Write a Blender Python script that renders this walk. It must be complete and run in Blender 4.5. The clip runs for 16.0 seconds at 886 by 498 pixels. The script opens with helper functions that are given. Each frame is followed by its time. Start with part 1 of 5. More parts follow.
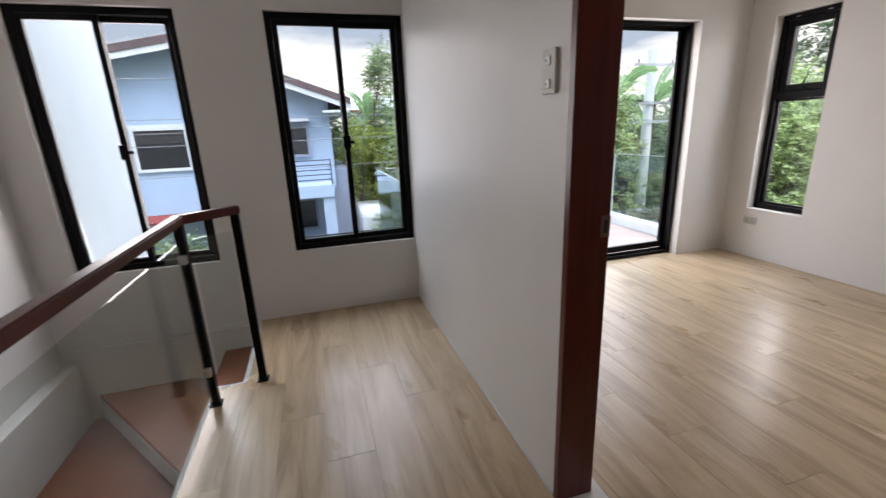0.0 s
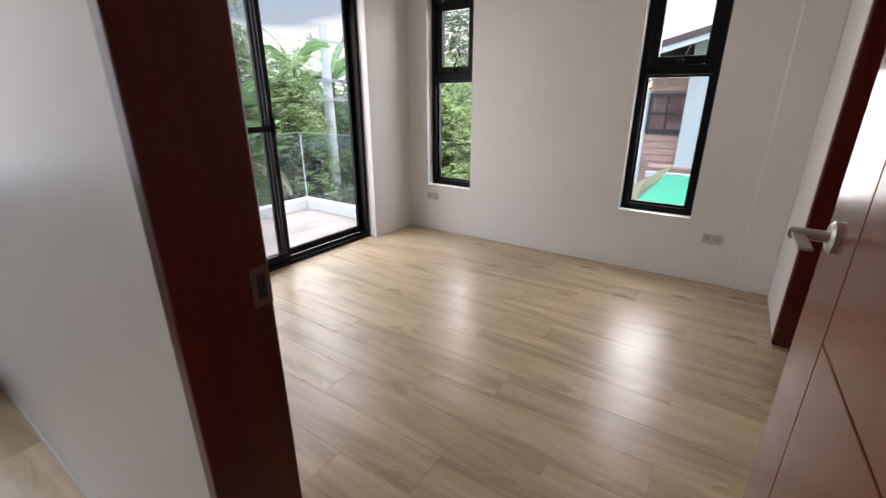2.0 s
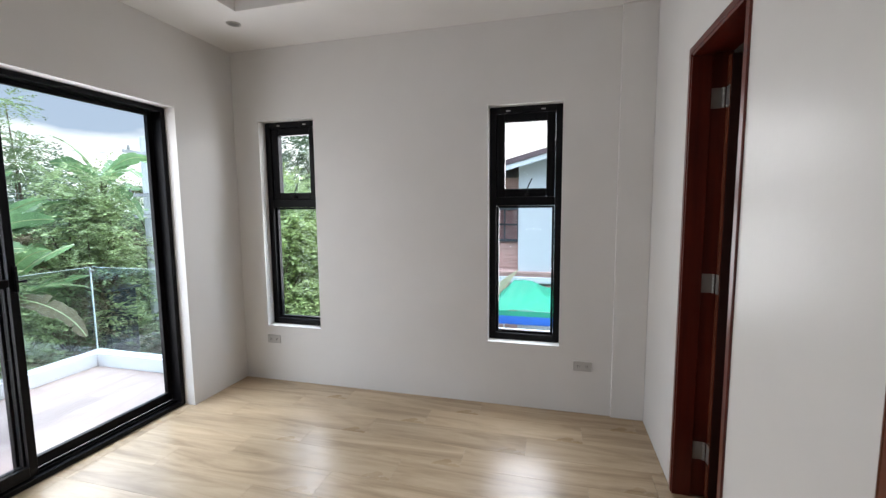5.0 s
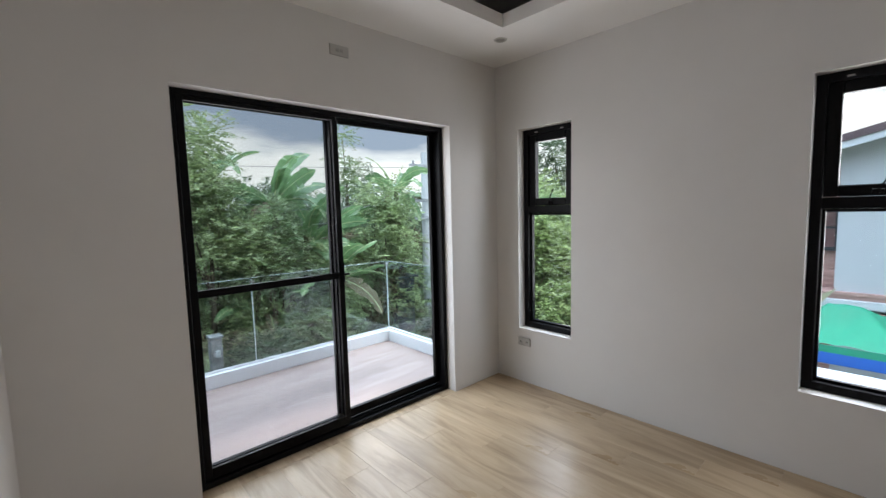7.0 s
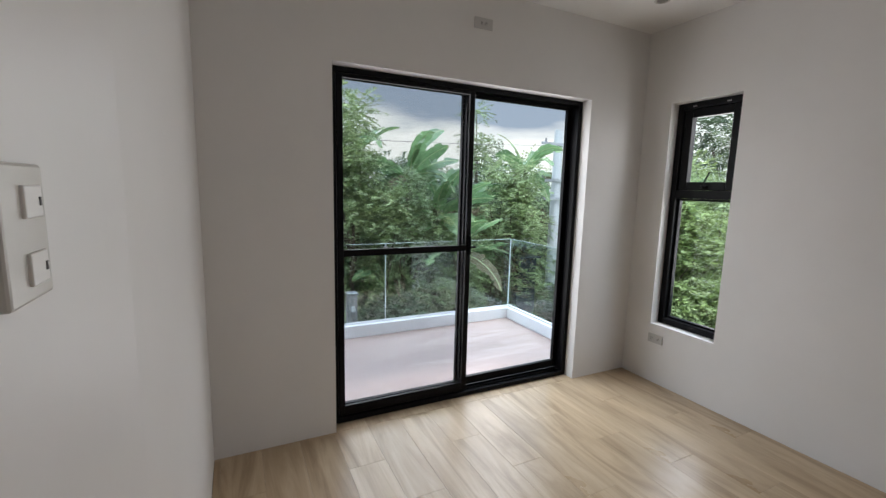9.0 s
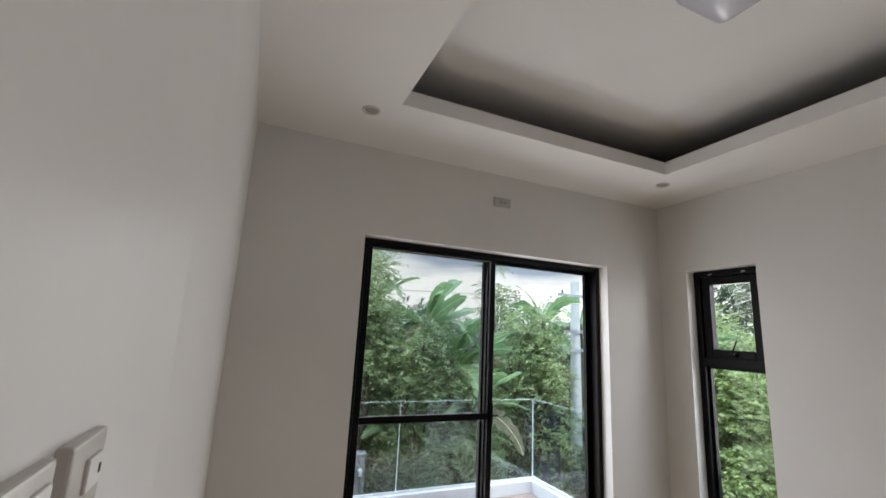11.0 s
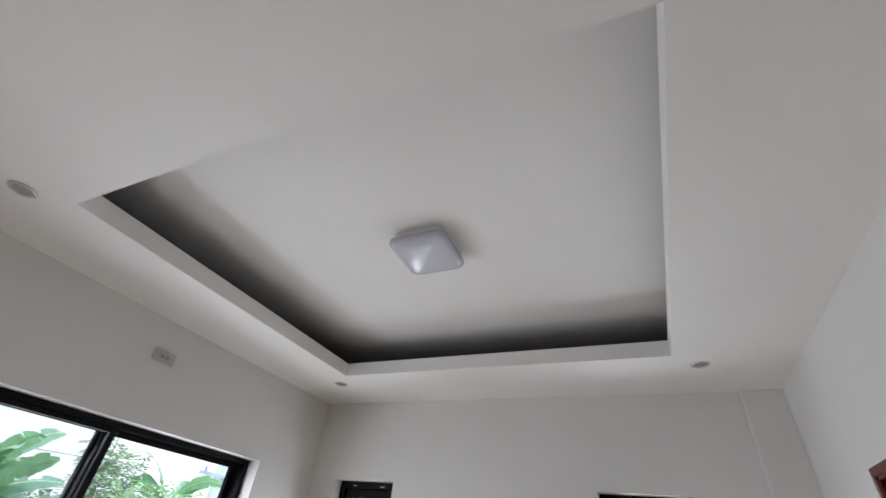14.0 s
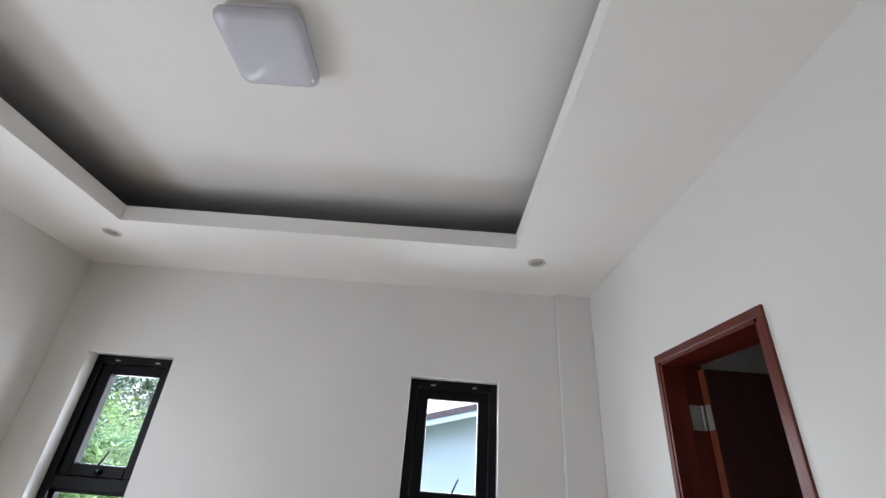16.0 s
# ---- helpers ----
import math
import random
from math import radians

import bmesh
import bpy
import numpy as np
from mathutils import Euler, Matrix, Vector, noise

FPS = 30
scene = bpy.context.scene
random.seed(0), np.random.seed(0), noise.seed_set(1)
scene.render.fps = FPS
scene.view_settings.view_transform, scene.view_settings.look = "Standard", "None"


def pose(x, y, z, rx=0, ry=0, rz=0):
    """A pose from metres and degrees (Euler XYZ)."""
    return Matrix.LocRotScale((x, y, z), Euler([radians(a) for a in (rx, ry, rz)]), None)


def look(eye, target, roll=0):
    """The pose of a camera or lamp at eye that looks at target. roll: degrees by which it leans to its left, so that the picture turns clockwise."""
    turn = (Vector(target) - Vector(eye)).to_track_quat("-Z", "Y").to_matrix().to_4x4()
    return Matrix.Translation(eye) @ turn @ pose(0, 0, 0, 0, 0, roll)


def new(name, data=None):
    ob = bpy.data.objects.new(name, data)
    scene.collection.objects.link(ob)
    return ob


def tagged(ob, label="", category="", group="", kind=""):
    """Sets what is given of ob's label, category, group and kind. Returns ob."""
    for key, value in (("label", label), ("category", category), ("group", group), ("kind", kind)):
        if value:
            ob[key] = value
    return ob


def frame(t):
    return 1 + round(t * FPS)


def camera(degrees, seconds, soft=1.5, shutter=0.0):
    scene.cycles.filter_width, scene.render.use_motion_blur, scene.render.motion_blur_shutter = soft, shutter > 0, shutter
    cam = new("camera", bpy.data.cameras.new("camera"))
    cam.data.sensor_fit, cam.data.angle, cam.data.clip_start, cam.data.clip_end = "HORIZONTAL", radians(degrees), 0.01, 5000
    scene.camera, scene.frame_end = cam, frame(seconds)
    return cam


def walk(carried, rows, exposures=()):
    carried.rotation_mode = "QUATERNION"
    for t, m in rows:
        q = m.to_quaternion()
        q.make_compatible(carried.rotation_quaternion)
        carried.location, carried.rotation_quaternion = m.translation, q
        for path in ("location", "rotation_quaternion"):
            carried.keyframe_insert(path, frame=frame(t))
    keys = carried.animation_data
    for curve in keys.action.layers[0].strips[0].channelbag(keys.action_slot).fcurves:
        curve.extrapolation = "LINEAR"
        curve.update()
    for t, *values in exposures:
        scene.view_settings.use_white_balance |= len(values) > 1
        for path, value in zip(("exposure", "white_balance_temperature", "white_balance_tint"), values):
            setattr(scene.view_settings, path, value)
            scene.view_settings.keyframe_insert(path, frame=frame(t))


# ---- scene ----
cam = camera(92.8, 16.0, soft=1.35, shutter=0.25)
PATH = [
    (0, (0.089, 0.087, 1.305), (0.628, 1.933, 0.756), -2.4),
    (0.5, (0.23, 0.215, 1.27), (1.095, 1.921, 0.685), -2.1),
    (1, (0.407, 0.381, 1.254), (1.549, 1.899, 0.627), -1.5),
    (1.5, (0.496, 0.469, 1.25), (1.87, 1.769, 0.601), -0.8),
    (2, (0.574, 0.574, 1.272), (2.135, 1.629, 0.601), 0.0),
    (2.5, (0.701, 0.656, 1.27), (2.39, 1.49, 0.598), 0.2),
    (3, (0.907, 0.712, 1.276), (2.695, 1.335, 0.631), 0.4),
    (3.2, (0.966, 0.695, 1.27), (2.782, 1.269, 0.66), 0.3),
    (5.3, (1.066, 0.812, 1.448), (2.983, 1.365, 1.303), -0.4),
    (5.5, (1.055, 0.827, 1.452), (2.935, 1.489, 1.281), -0.8),
    (6, (1.074, 0.845, 1.427), (2.8, 1.833, 1.216), -1.6),
    (6.5, (1.102, 0.921, 1.443), (2.633, 2.189, 1.225), -2.0),
    (7, (1.147, 0.921, 1.478), (2.501, 2.381, 1.292), -1.5),
    (7.5, (1.148, 0.92, 1.521), (2.378, 2.486, 1.332), -0.3),
    (8, (1.136, 0.928, 1.478), (2.244, 2.57, 1.196), 0.3),
    (8.2, (1.136, 0.923, 1.458), (2.188, 2.595, 1.148), 0.7),
    (10.3, (1.075, 0.952, 1.494), (1.779, 2.824, 1.469), 1.7),
    (10.5, (1.069, 0.952, 1.514), (1.788, 2.816, 1.6), 2.1),
    (11, (1.081, 0.923, 1.578), (1.858, 2.725, 1.963), 2.8),
    (11.5, (1.091, 0.891, 1.66), (1.96, 2.575, 2.3), 3.6),
    (12, (1.081, 0.891, 1.685), (2.062, 2.417, 2.527), 3.8),
    (12.5, (1.085, 0.879, 1.71), (2.177, 2.237, 2.692), 4.6),
    (13, (1.09, 0.889, 1.717), (2.303, 2.055, 2.798), 5.2),
    (13.5, (1.1, 0.886, 1.726), (2.429, 1.856, 2.862), 6.2),
    (14, (1.118, 0.912, 1.716), (2.551, 1.661, 2.893), 7.0),
    (14.5, (1.184, 0.955, 1.713), (2.706, 1.489, 2.896), 7.4),
    (15, (1.339, 0.991, 1.707), (2.936, 1.309, 2.867), 7.2),
    (15.5, (1.495, 1.038, 1.667), (3.185, 1.17, 2.728), 5.7),
    (16, (1.566, 1.083, 1.659), (3.34, 1.107, 2.581), 4.6),
]
walk(cam, [(t, look(eye, target, roll)) for t, eye, target, roll in PATH],
     exposures=[(0.0, 0.40, 7150, 19.5), (1.5, 0.33, 7250, 19), (3.0, 0.50, 6900, 15.8), (3.2, 0.50, 6900, 15.3), (5.5, 0.40, 6550, 13.2), (6.0, 0.22, 6580, 13.2), (7.0, -0.03, 6650, 13), (8.2, 0.02, 6700, 13.5),
                (10.5, -0.03, 6850, 14), (11.0, 0.07, 6850, 14), (12.5, 0.38, 6420, 13.6), (14.5, 0.54, 6250, 12.5), (16.0, 0.74, 6220, 11.5)])

# ---- world, sun, exposure ----
def build_world():
    w = bpy.data.worlds.new("overcast_sky")
    scene.world = w
    w.use_nodes = True
    nt = w.node_tree
    nt.nodes.clear()
    N = nt.nodes.new
    out = N("ShaderNodeOutputWorld")
    bg = N("ShaderNodeBackground")
    bg.inputs["Strength"].default_value = 0.1
    sky = N("ShaderNodeTexSky")
    sky.sky_type = "NISHITA"
    sky.sun_disc = False
    sky.sun_elevation = radians(58)
    sky.sun_rotation = radians(153)
    sky.dust_density = 2.0
    tc = N("ShaderNodeTexCoord")
    sep = N("ShaderNodeSeparateXYZ")
    nt.links.new(tc.outputs["Generated"], sep.inputs[0])
    # overcast sky: about three times brighter overhead than at the horizon
    ramp = N("ShaderNodeMapRange")
    ramp.inputs["From Min"].default_value = 0.27
    ramp.inputs["From Max"].default_value = 0.95
    ramp.inputs["To Min"].default_value = SKY_LOW
    ramp.inputs["To Max"].default_value = SKY_HIGH
    nt.links.new(sep.outputs["Z"], ramp.inputs["Value"])
    mp = N("ShaderNodeMapping")
    mp.inputs["Scale"].default_value = (1.5, 1.5, 5.5)
    nt.links.new(tc.outputs["Generated"], mp.inputs["Vector"])
    noi = N("ShaderNodeTexNoise")
    noi.inputs["Scale"].default_value = 1.5
    noi.inputs["Detail"].default_value = 5
    noi.inputs["Roughness"].default_value = 0.52
    nt.links.new(mp.outputs["Vector"], noi.inputs["Vector"])
    cr = N("ShaderNodeValToRGB")
    cr.color_ramp.elements[0].position = 0.44
    cr.color_ramp.elements[0].color = (0.29, 0.375, 0.48, 1)
    cr.color_ramp.elements[1].position = 0.55
    cr.color_ramp.elements[1].color = (0.94, 1.0, 0.985, 1)
    # white cloud towards the horizon, blue-grey cloud deck above it
    lift = N("ShaderNodeMath")
    lift.operation = "MULTIPLY_ADD"
    lift.inputs[1].default_value, lift.inputs[2].default_value = -2.1, 0.53
    nt.links.new(sep.outputs["Z"], lift.inputs[0])
    # the cloud deck breaks up towards the east
    east = N("ShaderNodeMath")
    east.operation = "MULTIPLY_ADD"
    east.inputs[1].default_value, east.inputs[2].default_value = 0.32, -0.18
    nt.links.new(sep.outputs["X"], east.inputs[0])
    bright = N("ShaderNodeMath")
    bright.operation = "MAXIMUM"
    bright.inputs[1].default_value = 0.0
    nt.links.new(east.outputs[0], bright.inputs[0])
    deck = N("ShaderNodeMath")
    nt.links.new(lift.outputs[0], deck.inputs[0])
    nt.links.new(bright.outputs[0], deck.inputs[1])
    add = N("ShaderNodeMath")
    add.operation = "MULTIPLY_ADD"
    add.inputs[1].default_value = 0.55
    nt.links.new(noi.outputs["Fac"], add.inputs[0])
    nt.links.new(deck.outputs[0], add.inputs[2])
    nt.links.new(add.outputs[0], cr.inputs["Fac"])
    mul = N("ShaderNodeVectorMath")
    mul.operation = "SCALE"
    nt.links.new(cr.outputs["Color"], mul.inputs[0])
    nt.links.new(ramp.outputs["Result"], mul.inputs["Scale"])
    mix = N("ShaderNodeMix")
    mix.data_type = "RGBA"
    mix.inputs["Factor"].default_value = 0.9
    nt.links.new(sky.outputs["Color"], mix.inputs["A"])
    nt.links.new(mul.outputs["Vector"], mix.inputs["B"])
    nt.links.new(mix.outputs["Result"], bg.inputs["Color"])
    nt.links.new(bg.outputs[0], out.inputs[0])


SKY_LOW, SKY_HIGH = 14.0, 165.0
build_world()
sun = new("sun", bpy.data.lights.new("sun", "SUN"))
sun.data.energy, sun.data.angle, sun.data.color = 1.4, radians(25), (1.0, 0.96, 0.9)
sun.matrix_world = look((0, 0, 30), (-7, 14, 0))


def skylight(x, y, z, turn, w, h, watts, tilt=77):
    """Area lamp in a window's opening, facing in, for the daylight that enters there."""
    la = bpy.data.lights.new("window_daylight", "AREA")
    la.shape, la.size, la.size_y, la.energy, la.color = "RECTANGLE", w, h, watts, DAYLIGHT
    ob = new("window_daylight", la)
    ob.matrix_world = pose(x, y, z, tilt, 0, turn)
    return ob


DAYLIGHT = (0.965, 0.985, 1.03)
skylight(2.508, 3.74, 1.14, 180, 1.70, 1.98, 30.0, 70)
skylight(4.39, 2.82, 1.35, 90, 0.42, 1.55, 14.0, 72)
skylight(4.39, 0.99, 1.35, 90, 0.42, 1.55, 20.0, 72)
skylight(-1.03, 3.48, 1.33, 180, 0.78, 1.40, 25.0, 80)
skylight(0.335, 3.70, 1.40, 180, 0.80, 1.30, 5.5, 58)


# ---- materials ----
def material(name, base, rough=0.5, metal=0.0, vary=0.08, scale=(6, 6, 6), fine=60.0, bump=0.0, random=0.0, island=0.0,
             stretch=None, rough_vary=0.06, dark=None, specular=0.5, coords="Object"):
    """Principled material with two scales of noise on colour and roughness."""
    m = bpy.data.materials.new(name)
    m.use_nodes = True
    nt = m.node_tree
    p = nt.nodes["Principled BSDF"]
    N, L = nt.nodes.new, nt.links.new
    p.inputs["Metallic"].default_value = metal
    p.inputs["Specular IOR Level"].default_value = specular
    tc = N("ShaderNodeTexCoord")
    mp = N("ShaderNodeMapping")
    mp.inputs["Scale"].default_value = stretch or scale
    L(tc.outputs[coords], mp.inputs["Vector"])
    vec = mp.outputs["Vector"]
    info = N("ShaderNodeObjectInfo")
    geo = N("ShaderNodeNewGeometry")
    if random:
        ofs = N("ShaderNodeVectorMath")
        ofs.operation = "MULTIPLY_ADD"
        comb = N("ShaderNodeCombineXYZ")
        for i in range(3):
            L(info.outputs["Random"], comb.inputs[i])
        L(comb.outputs[0], ofs.inputs[0])
        ofs.inputs[1].default_value = (37.0, 53.0, 19.0)
        L(vec, ofs.inputs[2])
        vec = ofs.outputs[0]
    n1 = N("ShaderNodeTexNoise")
    n1.inputs["Scale"].default_value = 1.0
    n1.inputs["Detail"].default_value = 6
    n1.inputs["Roughness"].default_value = 0.6
    L(vec, n1.inputs["Vector"])
    n2 = N("ShaderNodeTexNoise")
    n2.inputs["Scale"].default_value = fine
    n2.inputs["Detail"].default_value = 3
    L(tc.outputs[coords], n2.inputs["Vector"])
    lo = dark or tuple(c * (1 - 2.2 * vary) for c in base)
    hi = base if dark else tuple(min(1, c * (1 + 1.2 * vary)) for c in base)
    cr = N("ShaderNodeValToRGB")
    cr.color_ramp.elements[0].position, cr.color_ramp.elements[0].color = 0.3, (*lo, 1)
    cr.color_ramp.elements[1].position, cr.color_ramp.elements[1].color = 0.7, (*hi, 1)
    L(n1.outputs["Fac"], cr.inputs["Fac"])
    col = cr.outputs["Color"]
    for amount, src in ((random, info.outputs["Random"]), (island, geo.outputs["Random Per Island"])):
        if amount:
            mr = N("ShaderNodeMapRange")
            mr.inputs["To Min"].default_value, mr.inputs["To Max"].default_value = 1 - amount, 1 + amount
            L(src, mr.inputs["Value"])
            sc = N("ShaderNodeVectorMath")
            sc.operation = "SCALE"
            L(col, sc.inputs[0])
            L(mr.outputs["Result"], sc.inputs["Scale"])
            col = sc.outputs["Vector"]
    L(col, p.inputs["Base Color"])
    rr = N("ShaderNodeMapRange")
    rr.inputs["To Min"].default_value, rr.inputs["To Max"].default_value = max(0.02, rough - rough_vary), min(1, rough + rough_vary)
    L(n1.outputs["Fac"], rr.inputs["Value"])
    L(rr.outputs["Result"], p.inputs["Roughness"])
    if bump:
        b = N("ShaderNodeBump")
        b.inputs["Strength"].default_value = bump
        b.inputs["Distance"].default_value = 0.004
        L(n2.outputs["Fac"], b.inputs["Height"])
        L(b.outputs["Normal"], p.inputs["Normal"])
    return m


def plank_material(name, light, mid, dark, rough, specular, along_y=True, contrast=1.0):
    """Wood-look porcelain: long soft streaks, different on every plank."""
    m = bpy.data.materials.new(name)
    m.use_nodes = True
    nt = m.node_tree
    p = nt.nodes["Principled BSDF"]
    N, L = nt.nodes.new, nt.links.new
    tc, info = N("ShaderNodeTexCoord"), N("ShaderNodeObjectInfo")
    comb = N("ShaderNodeCombineXYZ")
    for i in range(3):
        L(info.outputs["Random"], comb.inputs[i])
    ofs = N("ShaderNodeVectorMath")
    ofs.operation = "MULTIPLY_ADD"
    L(comb.outputs[0], ofs.inputs[0])
    ofs.inputs[1].default_value = (41.0, 23.0, 0.0)
    L(tc.outputs["Object"], ofs.inputs[2])
    mp = N("ShaderNodeMapping")
    mp.inputs["Scale"].default_value = (9.5, 1.0, 1) if along_y else (1.0, 9.5, 1)
    L(ofs.outputs[0], mp.inputs["Vector"])
    warp = N("ShaderNodeTexNoise")
    warp.inputs["Scale"].default_value, warp.inputs["Detail"].default_value = 1.0, 8
    warp.inputs["Roughness"].default_value, warp.inputs["Distortion"].default_value = 0.64, 1.1
    L(mp.outputs["Vector"], warp.inputs["Vector"])
    cr = N("ShaderNodeValToRGB")
    e = cr.color_ramp.elements
    e[0].position, e[0].color = 0.5 - 0.2 * contrast, (*dark, 1)
    e[1].position, e[1].color = 0.5 + 0.17 * contrast, (*light, 1)
    e.new(0.5).color = (*mid, 1)
    L(warp.outputs["Fac"], cr.inputs["Fac"])
    mr = N("ShaderNodeMapRange")
    mr.inputs["To Min"].default_value, mr.inputs["To Max"].default_value = 0.93, 1.06
    L(info.outputs["Random"], mr.inputs["Value"])
    sc = N("ShaderNodeVectorMath")
    sc.operation = "SCALE"
    L(cr.outputs["Color"], sc.inputs[0])
    L(mr.outputs["Result"], sc.inputs["Scale"])
    L(sc.outputs["Vector"], p.inputs["Base Color"])
    n2 = N("ShaderNodeTexNoise")
    n2.inputs["Scale"].default_value, n2.inputs["Detail"].default_value = 3.0, 4
    L(tc.outputs["Object"], n2.inputs["Vector"])
    rr = N("ShaderNodeMapRange")
    rr.inputs["To Min"].default_value, rr.inputs["To Max"].default_value = rough - 0.12, rough + 0.14
    L(n2.outputs["Fac"], rr.inputs["Value"])
    L(rr.outputs["Result"], p.inputs["Roughness"])
    p.inputs["Specular IOR Level"].default_value = specular
    b = N("ShaderNodeBump")
    b.inputs["Strength"].default_value, b.inputs["Distance"].default_value = 0.22, 0.003
    L(warp.outputs["Fac"], b.inputs["Height"])
    L(b.outputs["Normal"], p.inputs["Normal"])
    return m


def glass_material(name, tint, gloss=1.0, rough=0.0, base=0.025):
    """Thin pane: clear, with reflections by Fresnel."""
    m = bpy.data.materials.new(name)
    m.use_nodes = True
    nt = m.node_tree
    nt.nodes.clear()
    N, L = nt.nodes.new, nt.links.new
    out, mix = N("ShaderNodeOutputMaterial"), N("ShaderNodeMixShader")
    tr, gl, fr = N("ShaderNodeBsdfTransparent"), N("ShaderNodeBsdfGlossy"), N("ShaderNodeLayerWeight")
    tr.inputs["Color"].default_value = (*tint, 1)
    gl.inputs["Roughness"].default_value = rough
    gl.inputs["Color"].default_value = (gloss, gloss, gloss, 1)
    fr.inputs["Blend"].default_value = 0.5
    pw, ma = N("ShaderNodeMath"), N("ShaderNodeMath")
    pw.operation, pw.inputs[1].default_value = "POWER", 5.0
    ma.operation, ma.inputs[1].default_value, ma.inputs[2].default_value = "MULTIPLY_ADD", 0.9, base
    L(fr.outputs["Facing"], pw.inputs[0])
    L(pw.outputs[0], ma.inputs[0])
    L(ma.outputs[0], mix.inputs["Fac"])
    L(tr.outputs[0], mix.inputs[1])
    L(gl.outputs[0], mix.inputs[2])
    L(mix.outputs[0], out.inputs["Surface"])
    return m


def leaf_material(name, base, dark, island=0.35, rough=0.5):
    m = material(name, base, rough=rough, vary=0.2, scale=(0.9, 0.9, 0.9), dark=dark, island=island, specular=0.5)
    nt = m.node_tree
    p = nt.nodes["Principled BSDF"]
    out = nt.nodes["Material Output"]
    tl = nt.nodes.new("ShaderNodeBsdfTranslucent")
    mix = nt.nodes.new("ShaderNodeMixShader")
    mix.inputs["Fac"].default_value = 0.4
    nt.links.new(p.inputs["Base Color"].links[0].from_socket, tl.inputs["Color"])
    nt.links.new(p.outputs[0], mix.inputs[1])
    nt.links.new(tl.outputs[0], mix.inputs[2])
    nt.links.new(mix.outputs[0], out.inputs["Surface"])
    return m


WALL = material("white_wall_paint", (0.72, 0.70, 0.675), rough=0.38, vary=0.025, scale=(1.1, 1.1, 1.1), fine=30, bump=0.09, rough_vary=0.1, specular=0.3)
CEIL = material("white_ceiling_paint", (0.83, 0.81, 0.785), rough=0.6, vary=0.02, scale=(1.1, 1.1, 1.1), fine=45, bump=0.04)
PLANK = plank_material("oak_look_porcelain", (0.52, 0.395, 0.26), (0.43, 0.315, 0.197), (0.275, 0.19, 0.113), 0.30, 0.48, contrast=0.95)
GROUT = material("brown_grout", (0.23, 0.17, 0.11), rough=0.8)
DECK = plank_material("pinkish_deck_tile", (0.43, 0.325, 0.285), (0.375, 0.275, 0.24), (0.31, 0.215, 0.185), 0.45, 0.4, along_y=False)
BLACK = material("black_powder_coated_aluminium", (0.004, 0.004, 0.005), rough=0.42, specular=0.13, vary=0.1, fine=200, bump=0.02)
GASKET = material("black_rubber", (0.006, 0.006, 0.006), rough=0.7)
GLASS = glass_material("clear_glass", (0.955, 0.965, 0.965), gloss=0.3)
STAIR_GLASS = glass_material("stair_glass", (0.90, 0.935, 0.925), gloss=0.6, base=0.045)
RAIL_GLASS = glass_material("balustrade_glass", (0.90, 0.945, 0.93), base=0.055)
SCREEN = glass_material("insect_screen_mesh", (0.86, 0.865, 0.87), gloss=0.25, rough=0.4)
REDWOOD = material("red_brown_varnished_wood", (0.135, 0.018, 0.009), rough=0.3, vary=0.25, stretch=(28, 28, 2.0), dark=(0.062, 0.007, 0.004), fine=90, bump=0.03)
DOORSKIN = material("red_brown_door_skin", (0.165, 0.047, 0.025), rough=0.22, specular=0.45, vary=0.2, stretch=(16, 16, 1.4), dark=(0.115, 0.031, 0.016), fine=120, bump=0.03)
# darker copy of the door skin, with the bathroom's shade in its colour
SHADED_SKIN = material("shaded_door_skin", (0.045, 0.011, 0.008), rough=0.35, vary=0.2, stretch=(16, 16, 1.4), dark=(0.026, 0.006, 0.005))
GROOVE = material("dark_groove", (0.02, 0.006, 0.004), rough=0.7)
RAILWOOD = material("stained_handrail_wood", (0.105, 0.022, 0.013), rough=0.4, specular=0.3, vary=0.2, stretch=(14, 2, 14), dark=(0.065, 0.012, 0.008))
TREADWOOD = material("terracotta_brown_stair_wood", (0.25, 0.072, 0.03), rough=0.4, vary=0.15, stretch=(3, 22, 3), dark=(0.17, 0.048, 0.022))
STEEL = material("brushed_stainless_steel", (0.56, 0.53, 0.5), rough=0.3, metal=1.0, vary=0.05, fine=300, bump=0.02)
ZINC = material("dull_hinge_steel", (0.42, 0.41, 0.39), rough=0.45, metal=0.85, vary=0.08)
PLASTIC = material("ivory_switch_plastic", (0.60, 0.58, 0.535), rough=0.22, vary=0.02)
SOCKET = material("grey_white_socket_plastic", (0.47, 0.455, 0.435), rough=0.35, vary=0.02)
PLASTIC2 = material("white_switch_plastic", (0.75, 0.735, 0.70), rough=0.3, vary=0.02)
SLOT = material("dark_slot", (0.03, 0.028, 0.026), rough=0.7)
LAMP = material("frosted_lamp_acrylic", (0.56, 0.56, 0.62), rough=0.14, vary=0.02)
LAMPBODY = material("white_lamp_tray", (0.70, 0.69, 0.70), rough=0.4, vary=0.02)
STRIKE = material("worn_dark_bronze", (0.21, 0.13, 0.11), rough=0.35, metal=0.4, vary=0.1)
# near-black so that the cove's shade is carried by the colour
COVE_DARK = material("cove_shade_board", (0.06, 0.057, 0.054), rough=0.9, vary=0.15)
CHROME = material("nickel_trim", (0.62, 0.6, 0.57), rough=0.32, metal=0.6, vary=0.05)
WHITEOUT = material("white_masonry_paint", (0.76, 0.765, 0.765), rough=0.8, vary=0.05, scale=(2, 2, 0.7), fine=50, bump=0.1)
